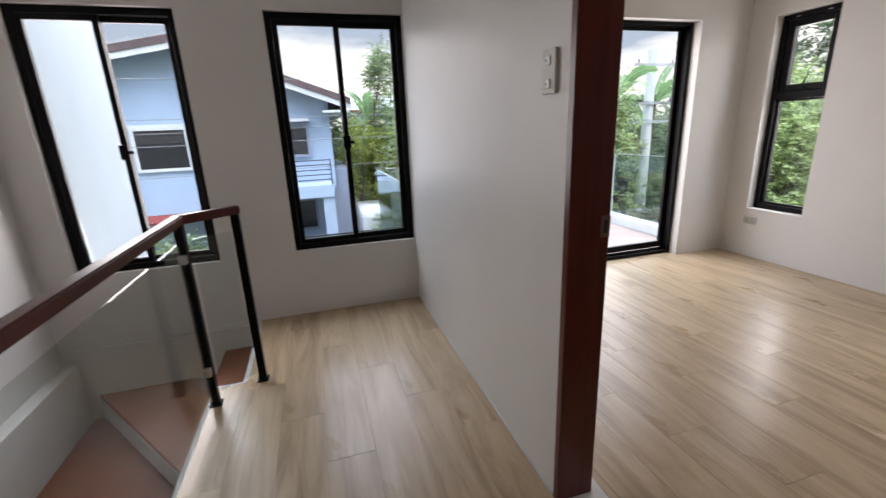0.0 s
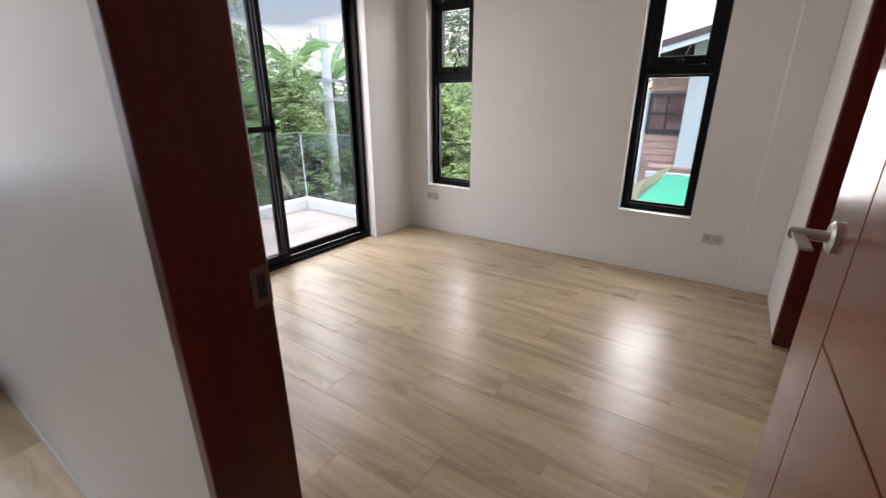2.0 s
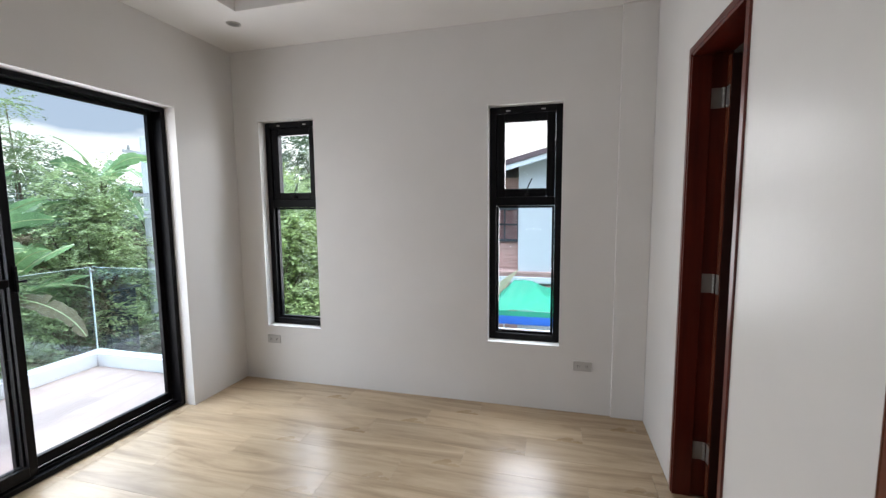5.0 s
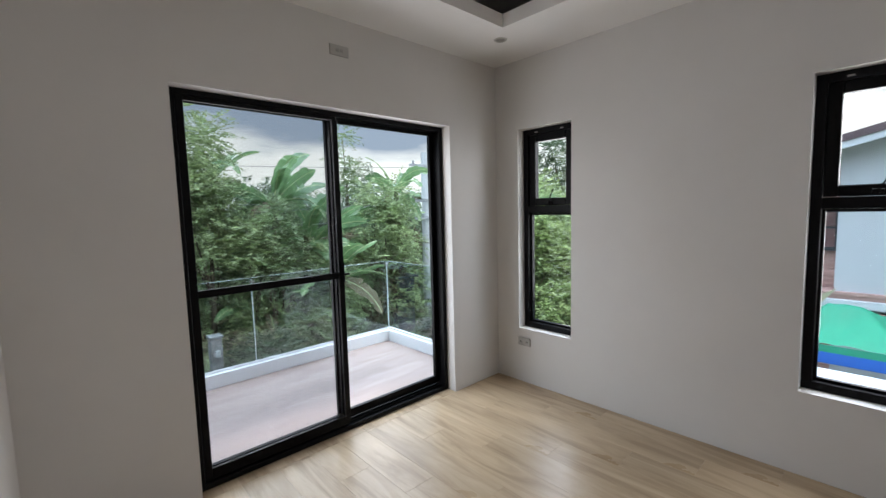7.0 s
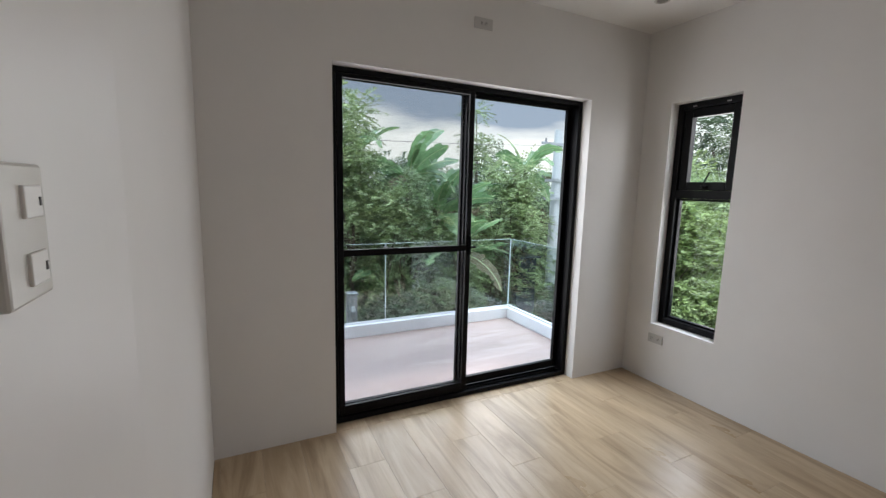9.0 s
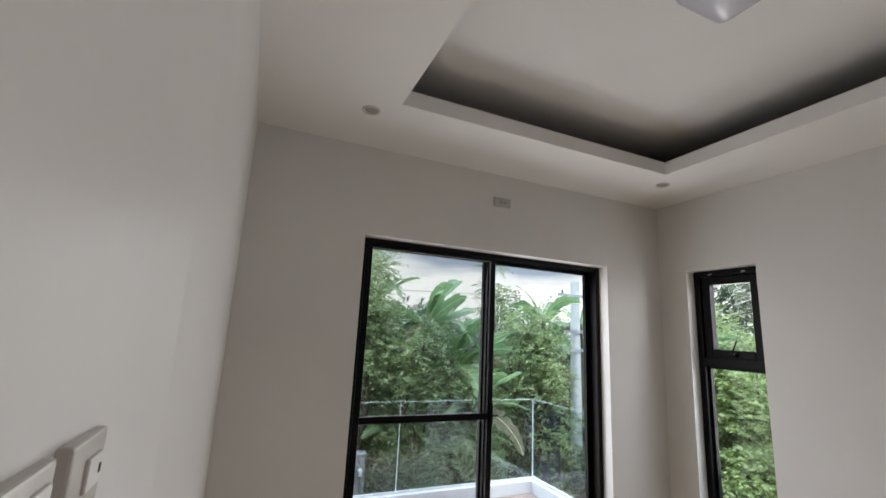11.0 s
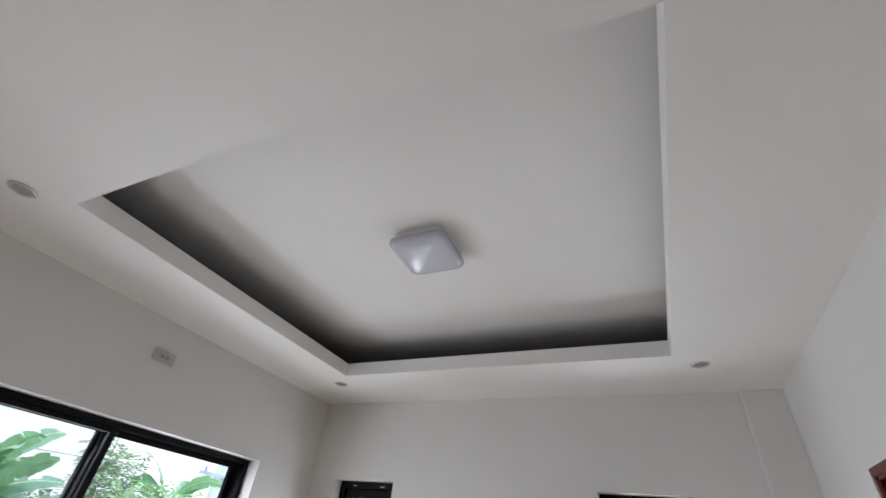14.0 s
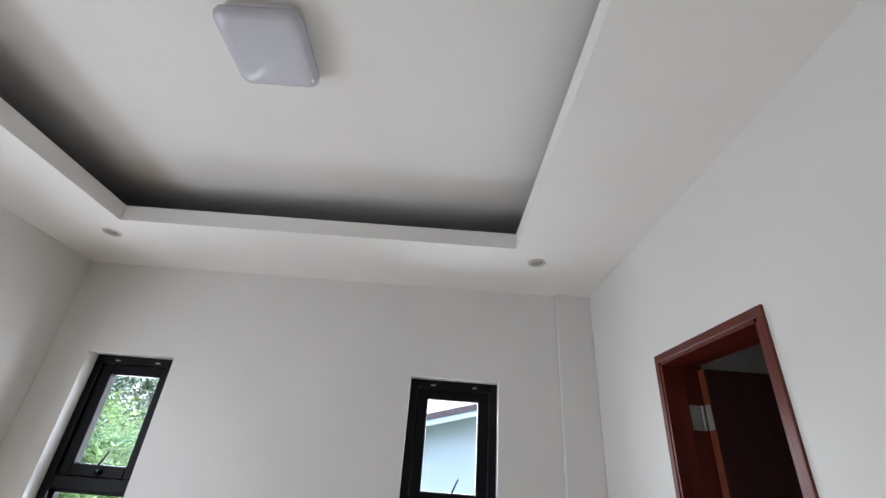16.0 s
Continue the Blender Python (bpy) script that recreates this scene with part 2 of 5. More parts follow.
BLUEWALL = material("pale_blue_stucco", (0.36, 0.46, 0.60), rough=0.85, vary=0.05, scale=(1.2, 1.2, 0.5), fine=25, bump=0.15)
GREYBLUE = material("grey_blue_stucco", (0.27, 0.31, 0.40), rough=0.85, vary=0.06, scale=(1.2, 1.2, 0.5), fine=25, bump=0.15)
PALEWALL = material("pale_grey_blue_wall", (0.50, 0.51, 0.525), rough=0.85, vary=0.04, scale=(1, 1, 0.5), fine=25, bump=0.1)
WHITETRIM = material("white_painted_trim", (0.60, 0.62, 0.64), rough=0.6, vary=0.04)
ROOF = material("maroon_roof_sheet", (0.115, 0.075, 0.08), rough=0.5, vary=0.15)
REDEDGE = material("faded_red_paint", (0.22, 0.04, 0.035), rough=0.6, vary=0.1)
SIDING = material("salmon_brown_board", (0.46, 0.28, 0.24), rough=0.65, vary=0.12, stretch=(1, 3, 25), random=0.12)
LITEPANE = glass_material("pinkish_window_pane", (0.72, 0.70, 0.70))
DARKPANE = glass_material("dark_window_pane", (0.55, 0.55, 0.57))
CURTAIN = material("grey_louvre_blind", (0.32, 0.31, 0.325), rough=0.8, vary=0.25, scale=(1, 1, 26))
PINKROOM = material("pink_curtain", (0.60, 0.34, 0.33), rough=0.9, vary=0.08)
BROWNDOOR = material("brown_house_door", (0.075, 0.062, 0.062), rough=0.5, vary=0.15)
CONCRETE = material("weathered_concrete", (0.44, 0.45, 0.46), rough=0.9, vary=0.14, scale=(3, 3, 1.2), fine=40, bump=0.25)
POSTCON = material("stained_concrete", (0.27, 0.275, 0.28), rough=0.9, vary=0.3, scale=(5, 5, 2), fine=40, bump=0.3)
DARKMETAL = material("dark_painted_metal", (0.03, 0.034, 0.042), rough=0.5)
TENT = material("emerald_canopy_cloth", (0.0, 0.22, 0.118), rough=0.6, vary=0.08, scale=(2, 2, 2))
TENTBLUE = material("blue_canopy_cloth", (0.008, 0.10, 0.42), rough=0.6, vary=0.06)
SAIL = material("beige_shade_cloth", (0.55, 0.45, 0.31), rough=0.9, vary=0.05)
CABLE = material("grey_cable", (0.22, 0.23, 0.24), rough=0.6)
GRASS = material("grass_and_soil", (0.075, 0.10, 0.035), rough=0.95, vary=0.3, scale=(0.5, 0.5, 0.5), dark=(0.05, 0.055, 0.025), fine=18, bump=0.5)
BATHTILE = material("dark_bath_tile", (0.10, 0.075, 0.06), rough=0.5, vary=0.15)
ASPHALT = material("grey_road", (0.13, 0.13, 0.125), rough=0.9, vary=0.15, scale=(0.7, 0.7, 0.7), fine=60, bump=0.2)
LEAF_A = leaf_material("feathery_leaf", (0.31, 0.40, 0.20), (0.11, 0.165, 0.085), island=0.45)
LEAF_C = leaf_material("pale_feathery_leaf", (0.46, 0.55, 0.27), (0.17, 0.245, 0.115), island=0.45)
LEAF_G = leaf_material("bright_green_leaf", (0.48, 0.57, 0.24), (0.15, 0.23, 0.08), island=0.55)
LEAF_B = leaf_material("dark_leaf", (0.115, 0.175, 0.09), (0.045, 0.075, 0.042))
LEAF_Y = leaf_material("yellow_green_leaf", (0.36, 0.41, 0.09), (0.16, 0.21, 0.05))
BANANA = leaf_material("banana_leaf", (0.26, 0.42, 0.185), (0.09, 0.17, 0.08), island=0.15, rough=0.38)
DRYLEAF = leaf_material("dry_banana_leaf", (0.24, 0.195, 0.125), (0.12, 0.09, 0.055), island=0.15, rough=0.8)
MIDRIB = material("leaf_midrib", (0.50, 0.56, 0.30), rough=0.5)
BARK = material("grey_brown_bark", (0.13, 0.10, 0.07), rough=0.95, vary=0.25, scale=(6, 6, 2), fine=40, bump=0.4)
STEM = material("banana_stem", (0.09, 0.09, 0.035), rough=0.7, vary=0.3, scale=(5, 5, 1.5))


# ---- mesh helpers ----
def mesh_of(bm, name, mat, smooth=False):
    bmesh.ops.recalc_face_normals(bm, faces=bm.faces)
    me = bpy.data.meshes.new(name)
    bm.to_mesh(me)
    bm.free()
    for m in (mat if isinstance(mat, (list, tuple)) else (mat,)):
        me.materials.append(m)
    if smooth:
        for p in me.polygons:
            p.use_smooth = True
    return me


def part(name, bm, mat, parent=None, label="", smooth=False):
    ob = new(name, mesh_of(bm, name, mat, smooth))
    if parent:
        ob.parent = parent
    if label:
        ob["label"] = label
    return ob


def thing(name, label, category, group="", at=(0, 0, 0), kind=""):
    ob = new(name)
    ob.location = at
    ob.empty_display_size = 0.1
    return tagged(ob, label, category, group, kind)


def box(bm, x0, x1, y0, y1, z0, z1, bevel=0.0, seg=2):
    r = bmesh.ops.create_cube(bm, size=1.0)
    vs = r["verts"]
    for v in vs:
        v.co = ((x0 + x1) / 2 + v.co.x * (x1 - x0), (y0 + y1) / 2 + v.co.y * (y1 - y0), (z0 + z1) / 2 + v.co.z * (z1 - z0))
    if bevel:
        es = list({e for v in vs for e in v.link_edges})
        bmesh.ops.bevel(bm, geom=es, offset=bevel, segments=seg, affect="EDGES", profile=0.5)
    return bm


def boxes(*bs, bevel=0.0):
    bm = bmesh.new()
    for b in bs:
        box(bm, *b, bevel=bevel)
    return bm


def cyl(bm, a, b, r, r2=None, n=16):
    a, b = Vector(a), Vector(b)
    d = b - a
    m = Matrix.Translation((a + b) / 2) @ d.to_track_quat("Z", "Y").to_matrix().to_4x4()
    bmesh.ops.create_cone(bm, cap_ends=True, segments=n, radius1=r, radius2=r if r2 is None else r2, depth=d.length, matrix=m)
    return bm


def prism(bm, pts, z0, z1):
    """Upright prism over a plan polygon."""
    lo = [bm.verts.new((x, y, z0)) for x, y in pts]
    hi = [bm.verts.new((x, y, z1)) for x, y in pts]
    bm.faces.new(lo[::-1])
    bm.faces.new(hi)
    for i in range(len(pts)):
        j = (i + 1) % len(pts)
        bm.faces.new((lo[i], lo[j], hi[j], hi[i]))
    return bm


def slab(bm, pts, push):
    """Solid from a flat polygon of 3D points pushed along a vector."""
    push = Vector(push)
    lo = [bm.verts.new(p) for p in pts]
    hi = [bm.verts.new(Vector(p) + push) for p in pts]
    bm.faces.new(lo[::-1])
    bm.faces.new(hi)
    for i in range(len(pts)):
        j = (i + 1) % len(pts)
        bm.faces.new((lo[i], lo[j], hi[j], hi[i]))
    return bm


def wall_x(name, x0, x1, y0, y1, z0, z1, holes, mat=None, label=""):
    """Wall standing along y between the faces x0 and x1, with holes (y0, y1, z0, z1) right through it."""
    bm = bmesh.new()
    cut(bm, y0, y1, z0, z1, holes, lambda a, b, c, d: (x0, x1, a, b, c, d))
    return tagged(part(name, bm, mat or WALL), label or "smooth white painted plaster wall", "wall", kind="structure")


def wall_y(name, y0, y1, x0, x1, z0, z1, holes, mat=None, label=""):
    bm = bmesh.new()
    cut(bm, x0, x1, z0, z1, holes, lambda a, b, c, d: (a, b, y0, y1, c, d))
    return tagged(part(name, bm, mat or WALL), label or "smooth white painted plaster wall", "wall", kind="structure")


def cut(bm, a0, a1, z0, z1, holes, make):
    edges = sorted({a0, a1, *(h[0] for h in holes), *(h[1] for h in holes)})
    for a, b in zip(edges, edges[1:]):
        if b <= a0 or a >= a1:
            continue
        over = sorted((h[2], h[3]) for h in holes if h[0] <= a and h[1] >= b)
        z = z0
        for lo, hi in over:
            if lo > z:
                box(bm, *make(a, b, z, lo))
            z = hi
        if z < z1:
            box(bm, *make(a, b, z, z1))
    bmesh.ops.remove_doubles(bm, verts=bm.verts, dist=1e-5)
    bm.verts.index_update()
    seen = {}
    for f in bm.faces:
        seen.setdefault(tuple(sorted(v.index for v in f.verts)), []).append(f)
    bmesh.ops.delete(bm, geom=[f for fs in seen.values() if len(fs) > 1 for f in fs], context="FACES_ONLY")


# ---- the building ----
XW, XE, YS, YN, CEILING = 0.968, 4.006, 0.197, 3.303, 2.655
HX, HW, HN, HS = 0.785, -1.66, 3.220, -1.60
TRAY = (1.614, 3.424, 0.744, 2.746)
SL = (1.612, 3.456, 0.0, 2.116)
N1 = (2.585, 3.073, 0.459, 2.110)
N2 = (0.743, 1.238, 0.459, 2.110)
HW1 = (-1.452, -0.607, 0.480, 2.060)
HW2 = (-0.108, 0.779, 0.488, 2.062)
DOOR = (0.290, 1.165, 0.0, 2.100)
DOOR_WALL = (0.290, 1.750, 0.0, 2.949)  # stretch of the partition built out of true
BATH = (2.661, 3.294, 0.0, 2.130)

wall_y("wall_north", YN, YN + 0.15, HX, XE + 0.16, -0.25, 3.15, [(SL[0], SL[1], -0.02, SL[3])])
wall_y("wall_north_hall", HN, HN + 0.15, HW - 0.15, HX - 0.002, -3.0, 2.95, [HW1, HW2])
wall_x("wall_east", XE, XE + 0.18, -1.6, YN - 0.002, -3.0, 3.15, [N1, N2])
wall_x("wall_partition", HX, XW, HS, YN - 0.002, -0.25, 2.95, [DOOR_WALL])
wall_y("wall_south", YS - 0.155, YS, XW + 0.001, XE - 0.001, -0.2, 2.95, [(BATH[0], BATH[1], -0.02, BATH[3])])
wall_x("wall_west_stair", HW - 0.15, HW, HS, HN - 0.002, -3.0, 2.95, [])
wall_y("wall_south_hall", HS - 0.15, HS, HW - 0.15, XE + 0.16, -3.0, 2.95, [])
wall_x("wall_bath_west", 1.90, 2.0, HS + 0.002, YS - 0.157, -0.2, 2.9, [])
tagged(part("pilaster", boxes((XE - 0.03, XE - 0.001, YS + 0.001, 0.400, 0.002, CEILING - 0.001), bevel=0.003), WALL),
       "shallow white plastered pilaster in the room corner", "pilaster", kind="structure")
tagged(part("ledge", boxes((HW + 0.001, HW + 0.095, 0.4, HN - 0.002, -0.75, -0.11), bevel=0.004), WALL),
       "white plastered ledge along the stair wall", "ledge", kind="structure")
tagged(part("ledge", boxes((HW + 0.096, -0.42, HN - 0.035, HN - 0.001, -0.75, -0.015), bevel=0.004), WALL),
       "white plastered ledge below the stair windows", "ledge", kind="structure")

tagged(part("trim", boxes((HX - 0.006, HX - 0.0005, 1.175, HN - 0.002, 0.0005, 0.010), bevel=0.001), WHITETRIM),
       "thin white sealant line along the wall foot", "trim", kind="structure")

# ceilings
bm = bmesh.new()
t0, t1, t2, t3 = TRAY
box(bm, XW - 0.04, t0, YS - 0.01, YN + 0.01, CEILING, CEILING + 0.02)
box(bm, t1, XE + 0.01, YS - 0.01, YN + 0.01, CEILING, CEILING + 0.02)
box(bm, t0, t1, YS - 0.01, t2, CEILING, CEILING + 0.02)
box(bm, t0, t1, t3, YN + 0.01, CEILING, CEILING + 0.02)
for b in ((t0 - 0.015, t0, t2 - 0.015, t3 + 0.015), (t1, t1 + 0.015, t2 - 0.015, t3 + 0.015), (t0, t1, t2 - 0.015, t2), (t0, t1, t3, t3 + 0.015)):
    box(bm, *b, CEILING + 0.02, CEILING + 0.085)
tagged(part("ceiling", bm, CEIL), "white dropped ceiling border round a recessed cove tray", "ceiling", kind="structure")
c = 0.535
tagged(part("ceiling_tray", boxes((t0 - c, t1 + c, t2 - c, t3 + c, 2.912, 2.932)), CEIL), "white raised tray ceiling above the cove", "ceiling", kind="structure")
# added boards inside the cove, their dark colour deepens its shade
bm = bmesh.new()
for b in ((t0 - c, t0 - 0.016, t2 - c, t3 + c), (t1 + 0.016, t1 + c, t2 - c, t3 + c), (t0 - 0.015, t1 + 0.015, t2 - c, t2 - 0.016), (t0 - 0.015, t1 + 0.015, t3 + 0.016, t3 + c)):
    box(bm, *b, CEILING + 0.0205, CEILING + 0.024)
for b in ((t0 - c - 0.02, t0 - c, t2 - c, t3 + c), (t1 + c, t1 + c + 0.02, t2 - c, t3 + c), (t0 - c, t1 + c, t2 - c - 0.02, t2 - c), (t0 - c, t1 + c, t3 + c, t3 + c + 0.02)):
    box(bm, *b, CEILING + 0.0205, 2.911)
tagged(part("cove_lining", bm, COVE_DARK), "added near-black lining that deepens the shade inside the ceiling cove", "lining", kind="structure")
tagged(part("ceiling_hall", boxes((HW - 0.01, HX + 0.01, HS - 0.01, HN + 0.01, CEILING, CEILING + 0.02)), CEIL), "plain white painted hall ceiling", "ceiling", kind="structure")
tagged(part("ceiling_bath", boxes((2.0, XE - 0.001, HS, YS - 0.157, 2.50, 2.52)), CEIL), "plain white bathroom ceiling", "ceiling", kind="structure")
tagged(part("roof_slab", boxes((HW - 0.15, XE + 0.16, HS - 0.15, YN + 0.15, 3.151, 3.30)), WHITEOUT), "flat concrete roof slab over the rooms", "roof", kind="structure")
tagged(part("floor_bath", boxes((2.0, XE - 0.001, HS, YS - 0.03, -0.2, -0.03)), BATHTILE), "brownish tiled bathroom floor", "floor", kind="structure")

# floors, with every wood-look tile a piece
room_floor = tagged(part("floor", boxes((XW, XE, YS, YN, -0.25, -0.0035), (HX, XW, DOOR[0], DOOR[1], -0.25, -0.0035), (SL[0], SL[1], YN, YN + 0.195, -0.25, -0.0035),
                                         (BATH[0], BATH[1], YS - 0.155, YS, -0.25, -0.0035)), GROUT),
                    "floor of glossy light oak-look porcelain planks", "floor", kind="structure")
hall_floor = tagged(part("floor_hall", boxes((-0.41, HX, 2.37, HN, -0.2, -0.0035), (-0.56, HX, HS, 2.37, -0.2, -0.0035)), GROUT),
                    "hall floor of glossy light oak-look porcelain planks", "floor", kind="structure")
tagged(part("floor_edge", boxes((-0.575, -0.561, HS, 2.37, -0.2, -0.0005), (-0.425, -0.4005, 2.385, HN - 0.036, -0.2, -0.0005), (-0.575, -0.411, 2.371, 2.384, -0.2, -0.0005)), WHITETRIM),
       "white painted nosing along the stair opening", "trim", kind="structure")


# ---- windows and sliding door ----
def frame_bars(bm, a0, a1, z0, z1, w, d0, d1, axis, bottom=None, bevel=0.002, top=None):
    """Four bars round a rectangle; axis 'y': it stands in a wall along x."""
    lo, hi = w if bottom is None else bottom, w if top is None else top
    rects = ((a0, a0 + w, z0, z1), (a1 - w, a1, z0, z1), (a0 + w, a1 - w, z1 - hi, z1), (a0 + w, a1 - w, z0, z0 + lo))
    for p, q, r, s in rects:
        if axis == "y":
            box(bm, p, q, d0, d1, r, s, bevel=bevel, seg=1)
        else:
            box(bm, d0, d1, p, q, r, s, bevel=bevel, seg=1)
    return bm


def pane(name, axis, a0, a1, z0, z1, d, mat, parent, label="", thick=0.005):
    b = (a0, a1, d, d + thick, z0, z1) if axis == "y" else (d, d + thick, a0, a1, z0, z1)
    return part(name, boxes(b), mat, parent, label)


# sliding door to the balcony
slider = thing("sliding_door", "black aluminium sliding glass door to the balcony", "sliding door", at=((SL[0] + SL[1]) / 2, YN + 0.1, 0))
slider["kind"] = "structure"


def under(ob, parent):
    """Parent a part that was built in world places."""
    ob.parent = parent
    ob.matrix_parent_inverse = Matrix.Translation(parent.location).inverted()
    return ob


def wpart(name, bm, mat, parent, label="", smooth=False):
    ob = part(name, bm, mat, None, label, smooth)
    if parent.type == "EMPTY":
        return under(ob, parent)
    ob.parent = parent
    top = parent.parent
    ob.matrix_parent_inverse = Matrix.Identity(4) if top is None else (Matrix.Translation(top.location) @ parent.matrix_parent_inverse).inverted()
    return ob


def wpane(name, axis, a0, a1, z0, z1, d, mat, parent, label="", thick=0.005):
    b = (a0, a1, d, d + thick, z0, z1) if axis == "y" else (d, d + thick, a0, a1, z0, z1)
    return wpart(name, boxes(b), mat, parent, label)


ya = YN + 0.085
bm = frame_bars(bmesh.new(), SL[0], SL[1], 0.001, SL[3] - 0.001, 0.034, ya, ya + 0.1045, "y", bottom=0.03, top=0.030)
box(bm, SL[0] + 0.045, SL[1] - 0.045, ya + 0.028, ya + 0.032, 0.031, 0.045)
box(bm, SL[0] + 0.045, SL[1] - 0.045, ya + 0.068, ya + 0.072, 0.031, 0.045)
wpart("door_frame", bm, BLACK, slider)
mid = 2.514
# inner screen sash with a middle rail
bm = frame_bars(bmesh.new(), SL[0] + 0.038, mid + 0.03, 0.047, SL[3] - 0.032, 0.036, ya + 0.004, ya + 0.028, "y", bottom=0.058, top=0.024)
box(bm, SL[0] + 0.074, mid - 0.006, ya + 0.005, ya + 0.027, 1.045, 1.085, bevel=0.002, seg=1)
sash = wpart("screen_sash", bm, BLACK, slider)
wpane("screen_mesh", "y", SL[0] + 0.074, mid - 0.006, 1.085, SL[3] - 0.056, ya + 0.014, SCREEN, sash, "fine dark insect screen", thick=0.001)
wpane("screen_mesh", "y", SL[0] + 0.074, mid - 0.006, 0.105, 1.045, ya + 0.014, SCREEN, sash, "fine dark insect screen", thick=0.001)
bm = boxes((mid + 0.012, mid + 0.026, ya - 0.012, ya + 0.004, 1.02, 1.15), bevel=0.003)
box(bm, mid + 0.015, mid + 0.06, ya - 0.016, ya - 0.008, 1.065, 1.078, bevel=0.002)
wpart("latch", bm, BLACK, sash)
for a0, a1, d in ((SL[0] + 0.038, mid + 0.024, ya + 0.036), (mid - 0.022, SL[1] - 0.038, ya + 0.072)):
    s = wpart("glass_sash", frame_bars(bmesh.new(), a0, a1, 0.047, SL[3] - 0.032, 0.036, d, d + 0.03, "y", bottom=0.058, top=0.024), BLACK, slider)
    wpane("pane", "y", a0 + 0.036, a1 - 0.036, 0.105, SL[3] - 0.056, d + 0.012, GLASS, s)


def awning_window(name, a0, a1, z0, z1, label):
    """Tall black window in the east wall: awning sash above, fixed light below."""
    w = thing(name, label, "window", at=(XE + 0.08, (a0 + a1) / 2, z0), kind="structure")
    d = XE + 0.079
    f = bmesh.new()
    frame_bars(f, a0, a1, z0, z1, 0.045, d, d + 0.09, "x")
    tz = 1.43
    box(f, d + 0.001, d + 0.088, a0 + 0.045, a1 - 0.045, tz, tz + 0.06, bevel=0.002, seg=1)
    wpart("window_frame", f, BLACK, w)
    wpart("bead", frame_bars(bmesh.new(), a0 + 0.046, a1 - 0.046, z0 + 0.046, tz - 0.001, 0.016, d + 0.03, d + 0.06, "x", bevel=0.003), BLACK, w)
    wpane("pane", "x", a0 + 0.062, a1 - 0.062, z0 + 0.062, tz - 0.017, d + 0.044, GLASS, w)
    sz0, sz1 = tz + 0.061, z1 - 0.046
    s = wpart("awning_sash", frame_bars(bmesh.new(), a0 + 0.046, a1 - 0.046, sz0, sz1, 0.058, d + 0.018, d + 0.07, "x", bevel=0.004), BLACK, w)
    wpane("pane", "x", a0 + 0.104, a1 - 0.104, sz0 + 0.058, sz1 - 0.058, d + 0.044, GLASS, s)
    m = (a0 + a1) / 2
    h = boxes((d - 0.006, d + 0.018, m - 0.022, m + 0.022, sz0 + 0.012, sz0 + 0.034), bevel=0.003)
    cyl(h, (d + 0.006, m, sz0 + 0.022), (d - 0.014, m, sz0 + 0.022), 0.012, n=14)
    slab(h, [(d - 0.012, m - 0.006, sz0 + 0.022), (d - 0.012, m + 0.006, sz0 + 0.018), (d - 0.012, m - 0.044, sz0 + 0.125), (d - 0.012, m - 0.052, sz0 + 0.125)], (-0.007, 0, 0))
    wpart("handle", h, BLACK, s)
    for k in (-1, 1):
        y = m + k * (a1 - a0) * 0.24
        wpart("drain_cap", boxes((d - 0.003, d - 0.0005, y - 0.014, y + 0.014, z1 - 0.032, z1 - 0.024)), ZINC, w)
    return w


awning_window("window_1", *N1, "tall narrow black aluminium window with awning sash")
awning_window("window_2", *N2, "tall narrow black aluminium window with cam handle")


def sliding_window(name, a0, a1, z0, z1, label):
    w = thing(name, label, "window", at=((a0 + a1) / 2, HN + 0.08, z0), kind="structure")
    d = HN + 0.035
    wpart("window_frame", frame_bars(bmesh.new(), a0, a1, z0, z1, 0.04, d, d + 0.085, "y"), BLACK, w)
    m = (a0 + a1) / 2
    for p, q, e in ((a0 + 0.041, m + 0.018, d + 0.006), (m - 0.018, a1 - 0.041, d + 0.04)):
        s = wpart("sash", frame_bars(bmesh.new(), p, q, z0 + 0.041, z1 - 0.041, 0.034, e, e + 0.026, "y"), BLACK, w)
        wpane("pane", "y", p + 0.034, q - 0.034, z0 + 0.075, z1 - 0.075, e + 0.01, GLASS, s)
        if e < d + 0.02:
            zc = 1.24
            h = boxes((m - 0.026, m + 0.026, d - 0.016, d + 0.006, zc - 0.045, zc + 0.045), bevel=0.005)
            box(h, m + 0.026, m + 0.05, d - 0.014, d - 0.004, zc - 0.012, zc + 0.008, bevel=0.003)
            wpart("latch", h, BLACK, s)
    return w


sliding_window("window_3", *HW1, "two-pane black aluminium sliding window over the stairs")
sliding_window("window_4", *HW2, "two-pane black aluminium sliding window in the hall")


# ---- doors ----
def hinge(parent, at, knuckle, flap):
    """Butt hinge: two flaps round an upright knuckle. flap: two boxes."""
    h = wpart("hinge", boxes(*flap, bevel=0.0008), ZINC, parent, "dull steel butt hinge")
    k = bmesh.new()
    for i in range(5):
        cyl(k, (*knuckle, at - 0.045 + 0.018 * i + 0.001), (*knuckle, at - 0.045 + 0.018 * i + 0.017), 0.006, n=10)
    wpart("knuckle", k, ZINC, h)
    return h


